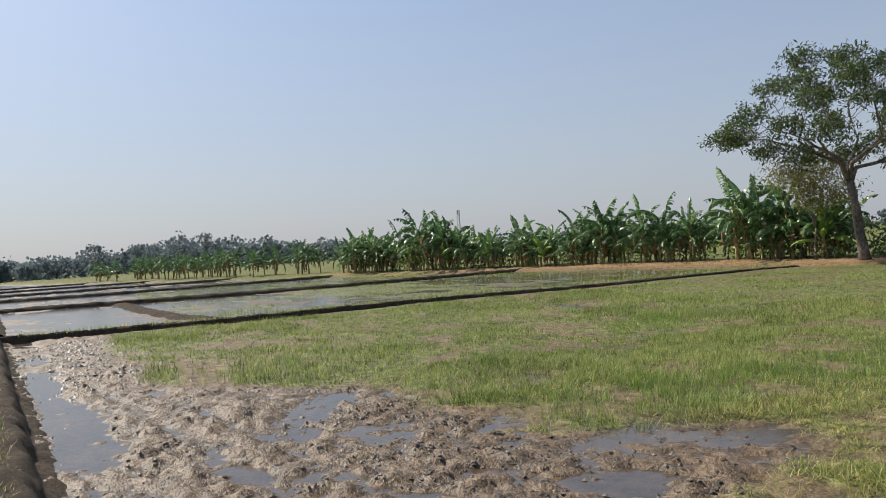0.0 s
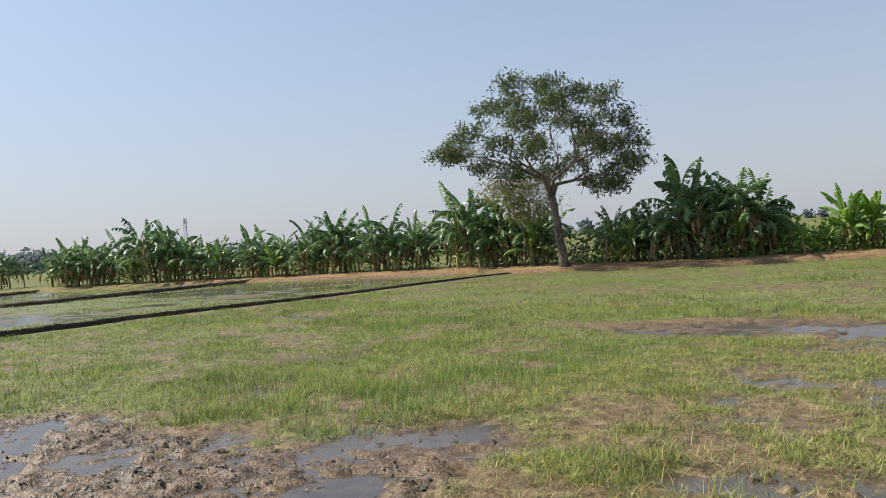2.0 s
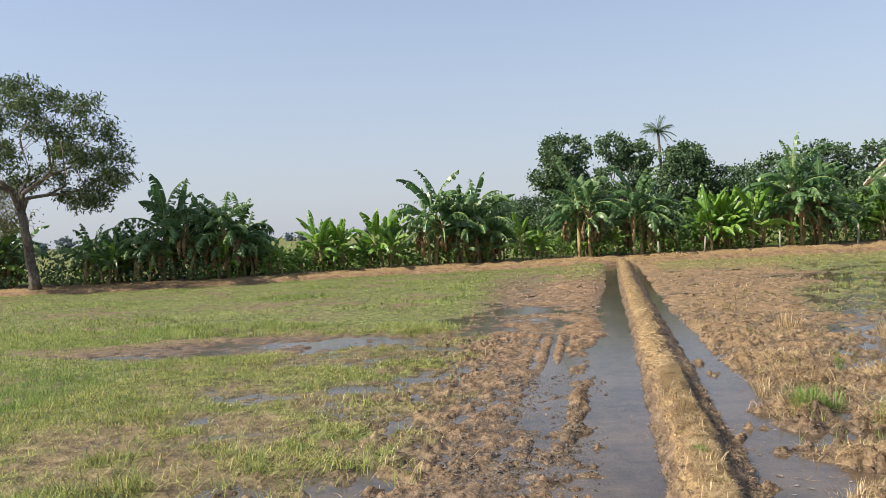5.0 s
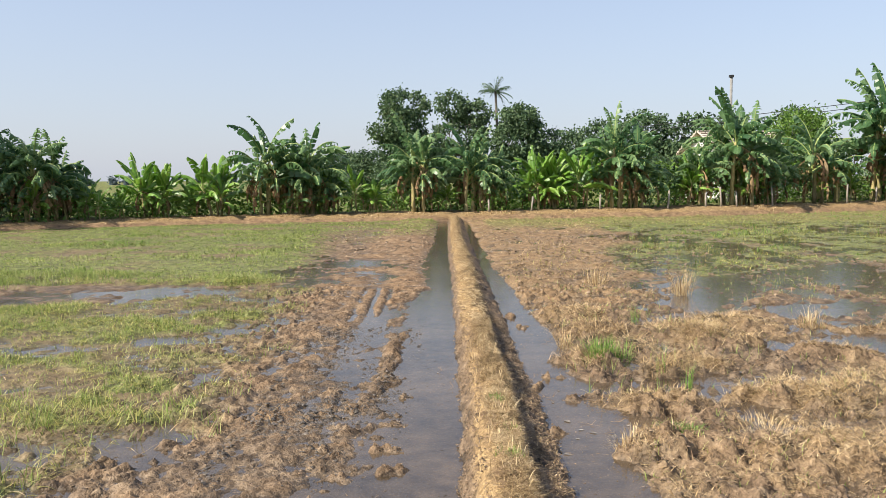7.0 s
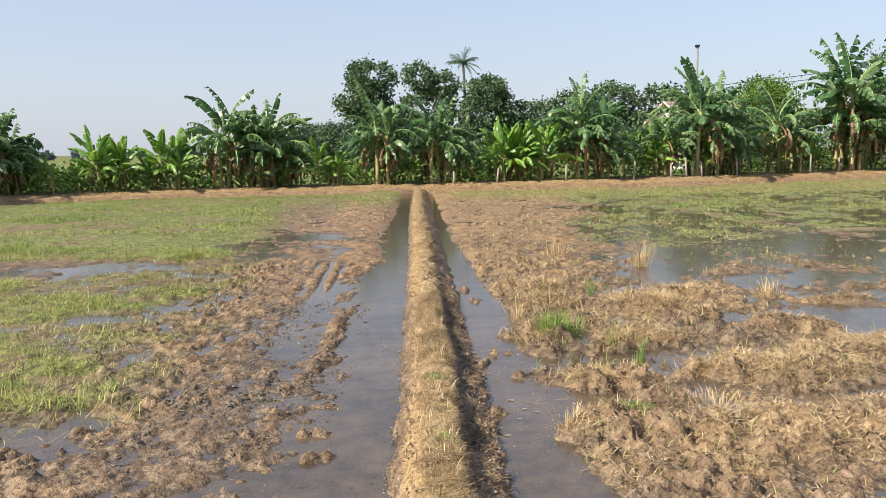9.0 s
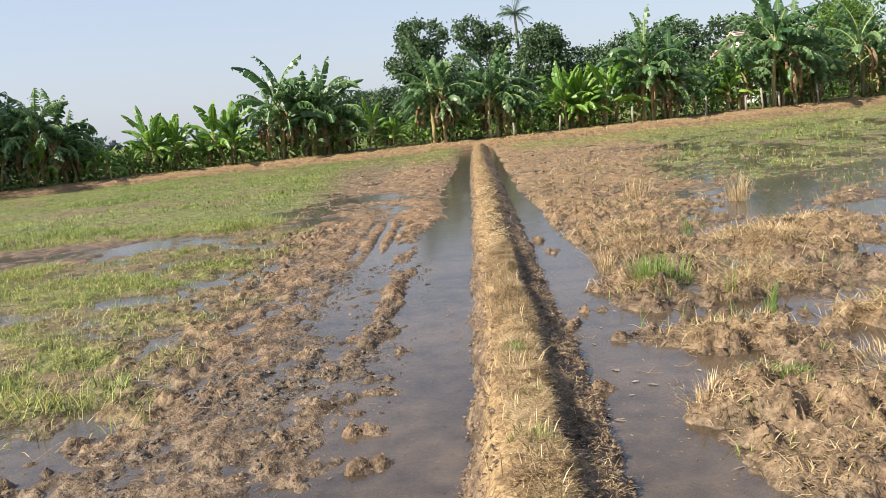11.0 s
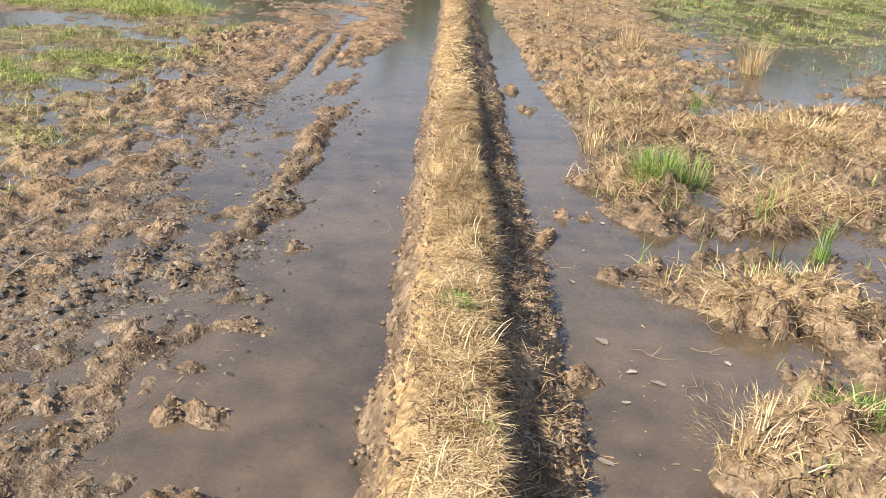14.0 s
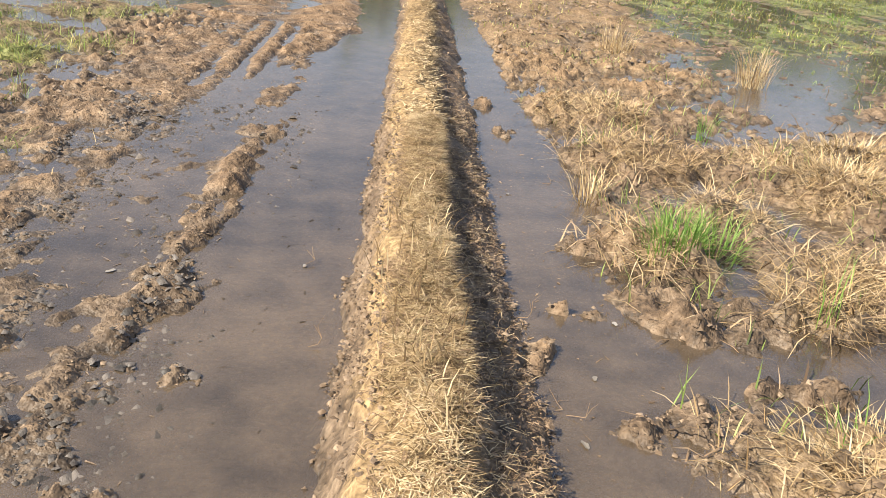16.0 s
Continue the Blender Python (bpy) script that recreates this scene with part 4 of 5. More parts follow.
def on_bund(n, low, high, y0, y1, x0=-1.0, x1=1.0):
    ok = np.flatnonzero((flat_z > low) & (flat_z < high) & (flat_y > y0) & (flat_y < y1) & (flat_x > x0) & (flat_x < x1))
    i = ok[rng.randint(0, len(ok), n)]
    bald = fbm(flat_x[i] * 9 + 3, flat_y[i] * 5, 3) < -0.08
    i[bald] = ok[rng.randint(0, len(ok), bald.sum())]
    return np.stack([flat_x[i] + rng.uniform(-0.02, 0.02, n), flat_y[i] + rng.uniform(-0.02, 0.02, n), flat_z[i] + rng.uniform(-0.004, 0.014, n)], -1)


for n, low, high, y0, y1, ln, wd, mt, nm, lb in (
        (74000, 0.175, 0.5, 2.8, 8, 0.044, 0.0024, bund_straw_mat, "bund_straw", "dry cut straw matted on the bund"),
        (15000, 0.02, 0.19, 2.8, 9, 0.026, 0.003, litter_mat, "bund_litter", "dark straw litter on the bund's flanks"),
        (6000, 0.05, 0.2, 2.8, 9, 0.055, 0.0026, bund_straw_mat, "bund_straw", "dry cut straw hanging on the bund's flanks"),
        (8000, 0.18, 0.5, -0.2, 2.8, 0.06, 0.005, bund_straw_mat, "bund_straw", "dry cut straw matted on the bund"),
        (22000, 0.13, 0.5, 8, 32, 0.09, 0.009, bund_straw_mat, "bund_straw", "dry cut straw matted on the bund"),
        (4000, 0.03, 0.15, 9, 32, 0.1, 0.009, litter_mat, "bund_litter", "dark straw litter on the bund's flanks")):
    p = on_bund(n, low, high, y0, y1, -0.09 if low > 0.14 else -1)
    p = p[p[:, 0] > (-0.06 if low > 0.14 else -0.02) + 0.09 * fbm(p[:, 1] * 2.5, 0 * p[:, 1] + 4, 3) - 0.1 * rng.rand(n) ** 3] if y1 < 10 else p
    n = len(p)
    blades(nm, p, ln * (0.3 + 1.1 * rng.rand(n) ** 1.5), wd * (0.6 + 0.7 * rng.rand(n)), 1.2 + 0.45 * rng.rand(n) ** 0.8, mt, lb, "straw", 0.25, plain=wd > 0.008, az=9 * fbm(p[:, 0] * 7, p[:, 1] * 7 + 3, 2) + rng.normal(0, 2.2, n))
q = on_bund(20000, -0.02, 0.21, 2.8, 9)
q[:, 2] -= 0.006
crumbs("mud_crumbs", "crumbs of dark earth on the bund's flanks", q, 0.0075, clod_mat)
q = on_bund(13000, 0.17, 0.5, 2.8, 8, -0.12)
blades("bund_litter", q, 0.02 + 0.03 * rng.rand(len(q)), 0.003, 1.3 + 0.3 * rng.rand(len(q)), litter_mat, "brown bits of straw litter on the bund", "straw", 0.25)
p = on_bund(300, 0.19, 0.5, 3, 7)
blades("bund_straw", p, 0.06 + 0.05 * rng.rand(len(p)), 0.004, 0.1 + 0.8 * rng.rand(len(p)), bund_straw_mat, "upright dry stubble on the bund", "straw", 0.5)
n = 11000
sx = rng.uniform(-23, 2, n)
p = np.stack([sx, south_bund(sx) + rng.uniform(-0.45, -0.06, n), 0.24 + 0 * sx], -1)
p = p[np.hypot(p[:, 0] + 0.4, p[:, 1]) > 1.1]
blades("grass", p[::2], 0.06 + 0.08 * rng.rand(len(p[::2])), 0.008, 0.1 + 0.9 * rng.rand(len(p[::2])), grass_mat, "ragged grass on the near bund", "grass")
blades("straw", p[1::2], 0.05 + 0.08 * rng.rand(len(p[1::2])), 0.008, 0.4 + 0.9 * rng.rand(len(p[1::2])), straw_mat, "dead grass on the near bund", "grass")
n = 2500
yy = rng.uniform(-1.5, 24.5, n)
p = np.stack([cross_bund(yy) + rng.uniform(-0.15, 0.2, n), yy, 0.15 + 0 * yy], -1)
blades("grass", p, 0.08 + 0.1 * rng.rand(n), 0.012, 0.1 + 0.9 * rng.rand(n), grass_mat, "short grass on the dividing bund", "grass")

n = 1500
p = np.stack([rng.uniform(-2.0, -0.62, n), rng.uniform(3.6, 10, n), 0 * rng.rand(n)], -1)
p = p[rng.rand(n) < step(-0.5, -1.1, p[:, 0])]
p[:, 2] = np.maximum(ground_height(p[:, 0], p[:, 1]), 0.0) + 0.001
blades("drift_litter", p, 0.015 + 0.035 * rng.rand(len(p)), 0.002 + 0.003 * rng.rand(len(p)), 1.42 + 0.1 * rng.rand(len(p)), clod_mat, "sodden rotting leaf shreds on muddy water", "litter", 0.08)

for x0, x1, n, lab in ((0.36, 0.8, 230, "dark shreds of stalk lying in the ditch"), (-0.75, -0.28, 130, "dark shreds of stalk in the flooded track")):
    p = np.stack([rng.uniform(x0, x1, n), rng.uniform(3.6, 9.5, n), 0.0015 + 0 * rng.rand(n)], -1)
    p = p[ground_height(p[:, 0], p[:, 1]) < 0]
    blades("drift_litter", p, 0.008 + 0.035 * rng.rand(len(p)) ** 3, 0.002 + 0.007 * rng.rand(len(p)) ** 2, 1.5 + 0.06 * rng.rand(len(p)), dark_mud if x0 < 0 else litter_mat, lab, "litter", 0.05)

# ---- banana plants ----


def banana_leaf(length, width, rise, sag, tear, r, n=13):
    """One arching leaf with a stalk, a midrib and torn sides, growing along +x from the origin."""
    spine, ang = [Vector((0, 0, 0))], rise
    for i in range(n + 3):
        ang -= sag / (n + 3) * (0.5 + 1.1 * i / (n + 3))
        spine.append(spine[-1] + Vector((math.cos(ang), 0, math.sin(ang))) * length / (n + 3))
    soup = Soup()
    rib = list(range(0, n + 4, 2))
    soup.add(*tube([spine[i] for i in rib], [0.026 * (1 - 0.85 * i / (n + 3)) + 0.004 for i in rib], 3), mat=1)
    first = 3
    twist = r.uniform(-0.5, 0.5)
    for side in (-1, 1):
        fold, group = r.uniform(0.05, 0.65), 0
        droop = fold
        for i in range(first, n + 3):
            s0, s1 = (i - first) / n, (i + 1 - first) / n
            if group <= 0:
                group = r.randint(1, 2) if r.random() < tear else r.randint(2, 4)
                droop = fold + r.uniform(-0.15, 0.35) + (r.uniform(0.1, 1.1) if r.random() < tear else 0)
                gap0 = r.uniform(0.25, 0.6) * tear
            else:
                gap0 = 0.0
            group -= 1
            gap1 = r.uniform(0.25, 0.6) * tear if group <= 0 else 0.0
            rowv = []
            for s, g, p in ((s0, gap0, spine[i]), (s1, -gap1, spine[i + 1])):
                w = width * (math.sin(math.pi * min(1, s * 0.86 + 0.1)) ** 0.55 if s < 1 else 0.12)
                tang = (spine[i + 1] - spine[i]).normalized()
                nrm = Vector((-tang.z, 0, tang.x))
                for k, (frac, dr) in enumerate(((0, 0), (0.5, droop * 0.6 - 0.18), (1, droop * 1.1))):
                    a = dr + twist * side * 0.3
                    rowv.append(p + Vector((0, side, 0)) * (w * frac * math.cos(a)) - nrm * (w * frac * math.sin(a)) + tang * (g * (length / n) * frac + 0.10 * length / n * frac * 3))
            soup.add(rowv, [(0, 1, 4, 3), (1, 2, 5, 4)] if side > 0 else [(3, 4, 1, 0), (4, 5, 2, 1)])
    return soup


def banana(height, leaves, leaf_len, mat, seed, dead=2, tear=0.5, label="banana plant", stem=0.45, bow=1.0):
    r = random.Random(seed)
    plant = tagged(new("banana_plant"), label, "banana plant", "row of banana plants")
    stem_h = height * stem
    bend = (r.uniform(-0.25, 0.25), r.uniform(-0.25, 0.25))
    pts = [(bend[0] * (k / 6) ** 2, bend[1] * (k / 6) ** 2, stem_h * k / 6 - 0.05) for k in range(7)]
    rad = 0.02 + 0.0115 * height
    vs, fs = tube(pts, [rad * (1.25 - 0.1 * k) for k in range(7)], 9)
    part("stem", mesh_of("stem", vs, fs, stem_mat, smooth=True), plant, "tan pseudostem with dry sheaths")
    a = r.uniform(0, 6.28)
    for k in range(leaves):
        f = k / max(1, leaves - 1)
        a += 2.4 + r.uniform(-0.35, 0.35)
        rise = 1.5 - 0.8 * (1 - f) + r.uniform(-0.2, 0.15)
        sag = min((r.uniform(0.8, 1.9) * (0.55 if k == leaves - 1 else 1) + 1.5 * (1 - f)) * bow, (rise + r.uniform(0.9, 1.45)) / 1.05)
        me = banana_leaf(leaf_len * r.uniform(0.8, 1.1), leaf_len * r.uniform(0.105, 0.145), rise, sag, tear * r.uniform(0.3, 1.3), r).mesh("leaf", [mat, midrib_mat])
        ob = part("leaf", me, plant)
        ob.matrix_local = pose(bend[0] * (0.7 + 0.3 * f), bend[1] * (0.7 + 0.3 * f), stem_h * (0.55 + 0.43 * f), 0, 0, math.degrees(a))
    for k in range(dead):
        a += 2.1 + r.uniform(-0.5, 0.5)
        me = banana_leaf(leaf_len * r.uniform(0.6, 0.85), leaf_len * 0.07, -0.3, 1.6, 0.9, r, 6).mesh("dead_leaf", [leaf_dead, leaf_dead])
        ob = part("dead_leaf", me, plant, "brown withered leaf hanging down")
        ob.matrix_local = pose(bend[0] * 0.7, bend[1] * 0.7, stem_h * r.uniform(0.75, 0.95), 0, 0, math.degrees(a))
    return plant


TALL_LABEL = "tall banana plant with torn dark green leaves"
YOUNG_LABEL = "young banana plant with bright upright leaves"
tall = [banana(4.0, 11, 1.95, leaf_banana, 100 + k, 4, 1.4, TALL_LABEL, 0.5) for k in range(5)]
giant = [banana(5.4, 13, 2.4, leaf_banana, 150 + k, 4, 1.1, TALL_LABEL, 0.5) for k in range(3)]
mid = [banana(3.0, 10, 1.6, leaf_banana, 200 + k, 3, 1.2, "banana plant with broad green leaves") for k in range(3)]
young = [banana(2.2, 10, 1.4, leaf_young, 300 + k, 2, 0.4, YOUNG_LABEL, 0.5, 0.6) for k in range(3)]
brand = {"g": (giant, 5.4), "t": (tall, 4.0), "m": (mid, 3.0), "y": (young, 2.2)}
placed = set()
bpy.context.view_layer.update()
own_top = {}
for models, _ in brand.values():
    for ob in models:
        own_top[ob.name] = max((c.matrix_world @ Vector(v)).z for c in ob.children for v in c.bound_box)
prng = random.Random(4)


def plant_at(x, y, h, kind):
    models, own = brand[kind]
    ob = prng.choice(models)
    y += 0.5
    z = float(ground_height(np.array([x]), np.array([y]))[0]) - 0.02
    s = 1.03 * h / own_top[ob.name] / ob.scale.x  # a copy takes over its model's scale
    m = pose(x, y, z, prng.uniform(-4, 4), prng.uniform(-4, 4), prng.uniform(0, 360)) @ Matrix.Diagonal((s, s, s, 1))
    if ob.name in placed:
        copy_thing(ob, m)
    else:
        placed.add(ob.name)
        ob.matrix_world = m


# x, y, height of the plants that stand out, stretch by stretch along the bank
WEST_ROW = [(-57.1, 17.9, 3.3), (-55.0, 18.7, 3.1), (-52.6, 19.5, 3.5), (-49.9, 20.5, 4.2), (-48.5, 21.1, 3.6), (-46.6, 21.7, 2.7), (-44.8, 22.4, 2.4), (-42.3, 23.2, 3.1), (-40.7, 23.5, 2.2), (-38.1, 24.2, 3.1), (-36.1, 24.6, 3.4), (-33.4, 25.2, 3.4), (-32.2, 25.5, 2.5), (-30.9, 25.8, 3.0)]
TREE_ROW = [(-28.1, 26.0, 4.1), (-26.9, 26.2, 3.7), (-25.5, 26.5, 3.6), (-24.3, 26.8, 2.8), (-20.4, 27.0, 2.3), (-19.5, 27.2, 2.3), (-18.5, 27.4, 2.5), (-17.3, 27.5, 4.0), (-16.1, 27.7, 3.5), (-15.3, 28.0, 3.3), (-14.7, 28.3, 2.9)]
MID_ROW = [(-13.4, 28.8, 1.6), (-11.7, 29.7, 2.3), (-11.1, 30.1, 1.9), (-9.5, 30.8, 2.2), (-4.0, 32.2, 1.8), (-3.3, 32.3, 1.2), (3.6, 33.9, 2.6), (4.3, 34.2, 2.3), (5.3, 34.5, 2.7), (10.6, 35.4, 2.1)]
EAST_ROW = [(-7.5, 31.6, 3.8), (-6.7, 31.9, 3.2), (-6.0, 32.0, 3.6), (-5.3, 32.2, 2.3), (-1.7, 32.8, 4.1), (-1.3, 33.0, 3.2), (0.5, 33.4, 3.7), (1.2, 33.5, 2.9), (6.9, 34.7, 4.5), (8.0, 34.9, 3.7), (12.6, 36.0, 5.2), (11.2, 35.4, 3.5), (13.7, 36.6, 4.8), (15.0, 37.2, 3.3), (17.3, 38.2, 4.2), (18.6, 38.6, 3.4), (21.8, 39.9, 6.8), (22.3, 40.1, 5.0), (24.5, 41.2, 4.6), (27.5, 42.5, 5.0)]
for x, y, h in WEST_ROW + TREE_ROW + EAST_ROW:
    plant_at(x, y, h, "g" if h > 4.3 else "t" if h > 2.9 else "m")
    for extra in range(1):
        plant_at(x + prng.uniform(-0.9, 0.9), y + prng.uniform(-0.3, 0.6), prng.uniform(1.2, 1.9), prng.choice("ym"))
    for extra in range(prng.choice((2, 3, 3, 4))):
        plant_at(x + prng.uniform(-0.6, 0.6), y + prng.uniform(0.1, 1.2), h * prng.uniform(0.7, 1.0), "g" if h > 4.3 else "m" if prng.random() < 0.4 else "t")
for x, y, h in MID_ROW:
    plant_at(x, y, h * 1.08, "y")
    for extra in range(3):
        plant_at(x + prng.uniform(-1.0, 1.0), y + prng.uniform(0.0, 1.0), h * prng.uniform(0.7, 1.1), "y")
for k in range(34):
    x = prng.uniform(-60, -22.8)
    plant_at(x, float(toe(x)) + prng.uniform(0.9, 2.6), prng.uniform(1.6, 2.6), prng.choice("tmy"))
for k in range(34):
    x = prng.uniform(-60, -14)
    if abs(x + 21.5) > 1.5:
        plant_at(x, float(toe(x)) + prng.uniform(1.2, 4.0), prng.uniform(1.7, 2.7), prng.choice("mmt"))



def far_rows(count, x0, x1):
    """The banana rows too far off to tell one plant from the next, in one mesh."""
    mats = [leaf_banana, midrib_mat, stem_mat, leaf_dead]
    vs, fs, ms, base = [], [], [], 0
    for k in range(count):
        x = x0 + (x1 - x0) * prng.random() ** 1.2
        y = float(toe(x)) + prng.uniform(0.8, 5)
        ob = prng.choice(tall + mid)
        s = prng.uniform(2.4, 3.0) / own_top[ob.name]
        m = pose(x, y, 0.25, 0, 0, prng.uniform(0, 360)) @ Matrix.Diagonal((s, s, s, 1))
        for c in ob.children:
            local = np.array(m @ c.matrix_basis)
            me = c.data
            co = np.empty(len(me.vertices) * 3)
            me.vertices.foreach_get("co", co)
            vs.append(co.reshape(-1, 3) @ local[:3, :3].T + local[:3, 3])
            slot = [mats.index(q) for q in me.materials]
            for f in me.polygons:
                fs.append([i + base for i in f.vertices])
                ms.append(slot[f.material_index])
            base += len(me.vertices)
    me = mesh_of("banana_rows", np.concatenate(vs), fs, mats, ms)
    tagged(new("banana_rows", me), "distant rows of dark green banana plants", "banana plants", kind="stuff")


far_rows(64, -56, -122)

# ---- trees ----


def leaf_cloud(points, per, spread_r, size, aspect, r, hang=0.4):
    """Many small leaves round each point, as vertices and faces of bent quads."""
    n = len(points) * per
    c = np.repeat(np.asarray(points, float), per, 0)
    c = c + r.normal(0, 1, (n, 3)) * spread_r * np.array([1, 1, 0.75])
    d = r.normal(0, 1, (n, 3))
    d[:, 2] -= hang
    d /= np.linalg.norm(d, axis=1)[:, None]
    u = np.cross(d, r.normal(0, 1, (n, 3)))
    u /= np.linalg.norm(u, axis=1)[:, None]
    w = np.cross(d, u)
    ln = size * (0.6 + 0.8 * r.rand(n))[:, None]
    a, b = c, c + d * ln
    m = c + d * ln * 0.5 + w * ln * 0.08
    v = np.stack([a, m - u * ln * aspect, b, m + u * ln * aspect], 1).reshape(-1, 3)
    o = np.arange(n)[:, None] * 4
    return v, np.concatenate([o + np.array([0, 1, 2]), o + np.array([0, 2, 3])], 1).reshape(-1, 3)


def grow(soup, start, way, points, radius, r, level=0, sides=6):
    """Branches from start towards the points, split and split again."""
    pts = np.asarray(points)
    if len(pts) == 0:
        return
    if len(pts) <= 2:
        for p in pts:
            end = Vector(p)
            m = start.lerp(end, 0.5) + Vector((r.uniform(-1, 1), r.uniform(-1, 1), r.uniform(-0.3, 1))) * 0.1 * (end - start).length
            soup.add(*tube([start, m, end], [radius, radius * 0.6, radius * 0.3], 3))
        return
    mean = Vector(pts.mean(0))
    reach = (mean - start) * (0.5 if level else 0.42)
    knee = start + way * reach.length * 0.45 + reach * 0.18 + Vector((r.uniform(-1, 1), r.uniform(-1, 1), r.uniform(-1, 1))) * 0.08 * reach.length
    end = start + reach + Vector((r.uniform(-1, 1), r.uniform(-1, 1), r.uniform(-1, 1))) * 0.1 * reach.length
    soup.add(*tube([start, knee, end], [radius, radius * 0.88, radius * 0.76], sides if level < 2 else 4))
    axis = pts - pts.mean(0)
    _, _, vt = np.linalg.svd(axis, full_matrices=False)
    cut = axis @ vt[0]
    a, b = pts[cut <= np.median(cut)], pts[cut > np.median(cut)]
    nw = (end - knee).normalized()
    for g in (a, b):
        grow(soup, end, nw, g, max(0.008, radius * 0.76 * (len(g) / len(pts)) ** 0.42), r, level + 1, sides)


def crown_points(n, shapes, r, shell=0.55):
    """Points in a union of ellipsoids, denser towards the outside."""
    out = []
    sizes = np.array([s[3] * s[4] * s[5] for s in shapes]) ** 0.8
    for s, k in zip(shapes, (n * sizes / sizes.sum()).astype(int)):
        d = r.normal(0, 1, (k, 3))
        d /= np.linalg.norm(d, axis=1)[:, None]
        rad = shell + (1 - shell) * r.rand(k)
        out.append(d * rad[:, None] * np.array(s[3:6]) + np.array(s[:3]))
    return np.concatenate(out)


def tree(label, at, shapes, points, per, leaf, aspect, fork, trunk_r, lean, mat, seed, spread_r=0.3, shell=0.5, withered=0, name="tree"):
    r, pr = np.random.RandomState(seed), random.Random(seed)
    z = float(ground_height(np.array([at[0]]), np.array([at[1]]))[0])
    top = tagged(new(name), label, "tree")
    top.location = (at[0], at[1], z - 0.05)
    pts = crown_points(points, shapes, r, shell)
    wood = Soup()
    steps = 6
    trunk = [Vector((lean[0] * (k / steps) ** 1.5, lean[1] * (k / steps) ** 1.5, fork * k / steps)) + Vector((math.sin(k * 1.7) * 0.04, math.cos(k * 2.1) * 0.04, 0)) * fork / 3 for k in range(steps + 1)]
    wood.add(*tube(trunk, [trunk_r * (1.35 if k == 0 else 1.08 - 0.05 * k) for k in range(steps + 1)], 10))
    groups = 5
    ang = np.arctan2(pts[:, 1] - trunk[-1].y, pts[:, 0] - trunk[-1].x)
    order = np.argsort(ang)
    for g in np.array_split(order, groups):
        grow(wood, trunk[-1] - Vector((0, 0, fork * 0.06)), Vector((0, 0, 1)), pts[g], trunk_r * 0.5, pr, 0)
    part("trunk", wood.mesh("trunk", [bark_mat], True), top, "grey brown trunk with spreading limbs")
    brown = pts[(pts[:, 2] < np.quantile(pts[:, 2], withered))] if withered else pts[:0]
    green = pts[(pts[:, 2] >= np.quantile(pts[:, 2], withered))] if withered else pts
    part("crown", mesh_of("crown", *leaf_cloud(green, per, spread_r, leaf, aspect, r), mat), top)
    if len(brown):
        part("crown", mesh_of("crown", *leaf_cloud(brown, per, spread_r, leaf, aspect, r), leaf_brown), top, "thin browned foliage")
    return top


# the big spreading tree; its own right-hand side, seen from the field, is (0.87, 0.5)
RX, RY = 0.826, 0.563


def aside(d, depth, z, a, b, c):
    return (RX * d - RY * depth, RY * d + RX * depth, z, a, b, c)


# crown lobes: distance aside from the foot, height
LOBES = [(-1.65, 8.0), (-0.25, 7.9), (1.0, 7.5), (2.0, 7.0), (2.5, 6.1), (3.0, 5.2), (2.5, 4.1), (1.5, 3.8), (-2.8, 7.1), (-3.7, 6.1), (-4.6, 5.2), (-3.2, 4.8), (-2.2, 5.4), (-1.1, 6.5), (0.2, 6.8), (1.3, 5.6), (-0.6, 5.0), (0.6, 4.6), (-1.6, 6.9), (3.0, 4.5), (2.1, 3.5), (-1.9, 4.3), (-0.6, 4.2), (2.0, 4.9), (-3.9, 5.4)]
lobe_rng = random.Random(12)
lobes = [aside(d, lobe_rng.uniform(-1.9, 1.9) * (1 - 0.12 * abs(d)), z - 0.25, 0.85, 0.85, 0.5) for d, z in LOBES]
lobes += [aside(d * 0.75, dep, z, 0.8, 0.8, 0.45) for d, dep, z in ((-1.5, -2.4, 5.8), (1.6, -2.4, 5.6), (-1.5, 2.4, 5.6), (1.6, 2.5, 5.4), (0.1, -2.6, 6.6), (0.2, 2.6, 6.4))]
tree("big spreading tree with thin glossy foliage and pale limbs", (-21.5, 26.1), lobes, 1150, 19, 0.17, 0.15, 2.95, 0.19, (-0.3 * RX, -0.3 * RY), leaf_tree, 41, 0.13, 0.35)
tree("thin half withered young tree under the big one", (-23.7, 26.2), [(-0.2, -0.2, 3.5, 1.6, 1.3, 0.8), (0.3, 0.1, 2.7, 1.5, 1.1, 0.7)], 170, 26, 0.16, 0.12, 1.3, 0.04, (0.1, 0), leaf_brown, 43, 0.25, 0.3)
tree("dark tall broadleaf tree behind the bananas", (-4.1, 74.8), [(0, 0, 8.1, 2.2, 2.1, 1.6), (-0.6, 0, 6.0, 2.6, 2.4, 2.0), (0.6, 0, 4.0, 2.6, 2.4, 2.0), (0, 0, 2.4, 2.8, 2.4, 1.6)], 300, 42, 0.3, 0.32, 3.0, 0.3, (0, 0), leaf_far, 51, 0.3, 0.72)
tree("grey green tree with an open crown", (1.2, 84.9), [(-1.0, 0, 8.9, 1.8, 2, 1.6), (1.6, 0, 8.2, 2.0, 2, 1.2), (0, 0, 6, 3, 2.4, 2), (0, 0, 3.2, 3.2, 2.4, 1.8)], 260, 38, 0.3, 0.32, 3.0, 0.28, (0.2, 0), leaf_far, 52, 0.3, 0.72)
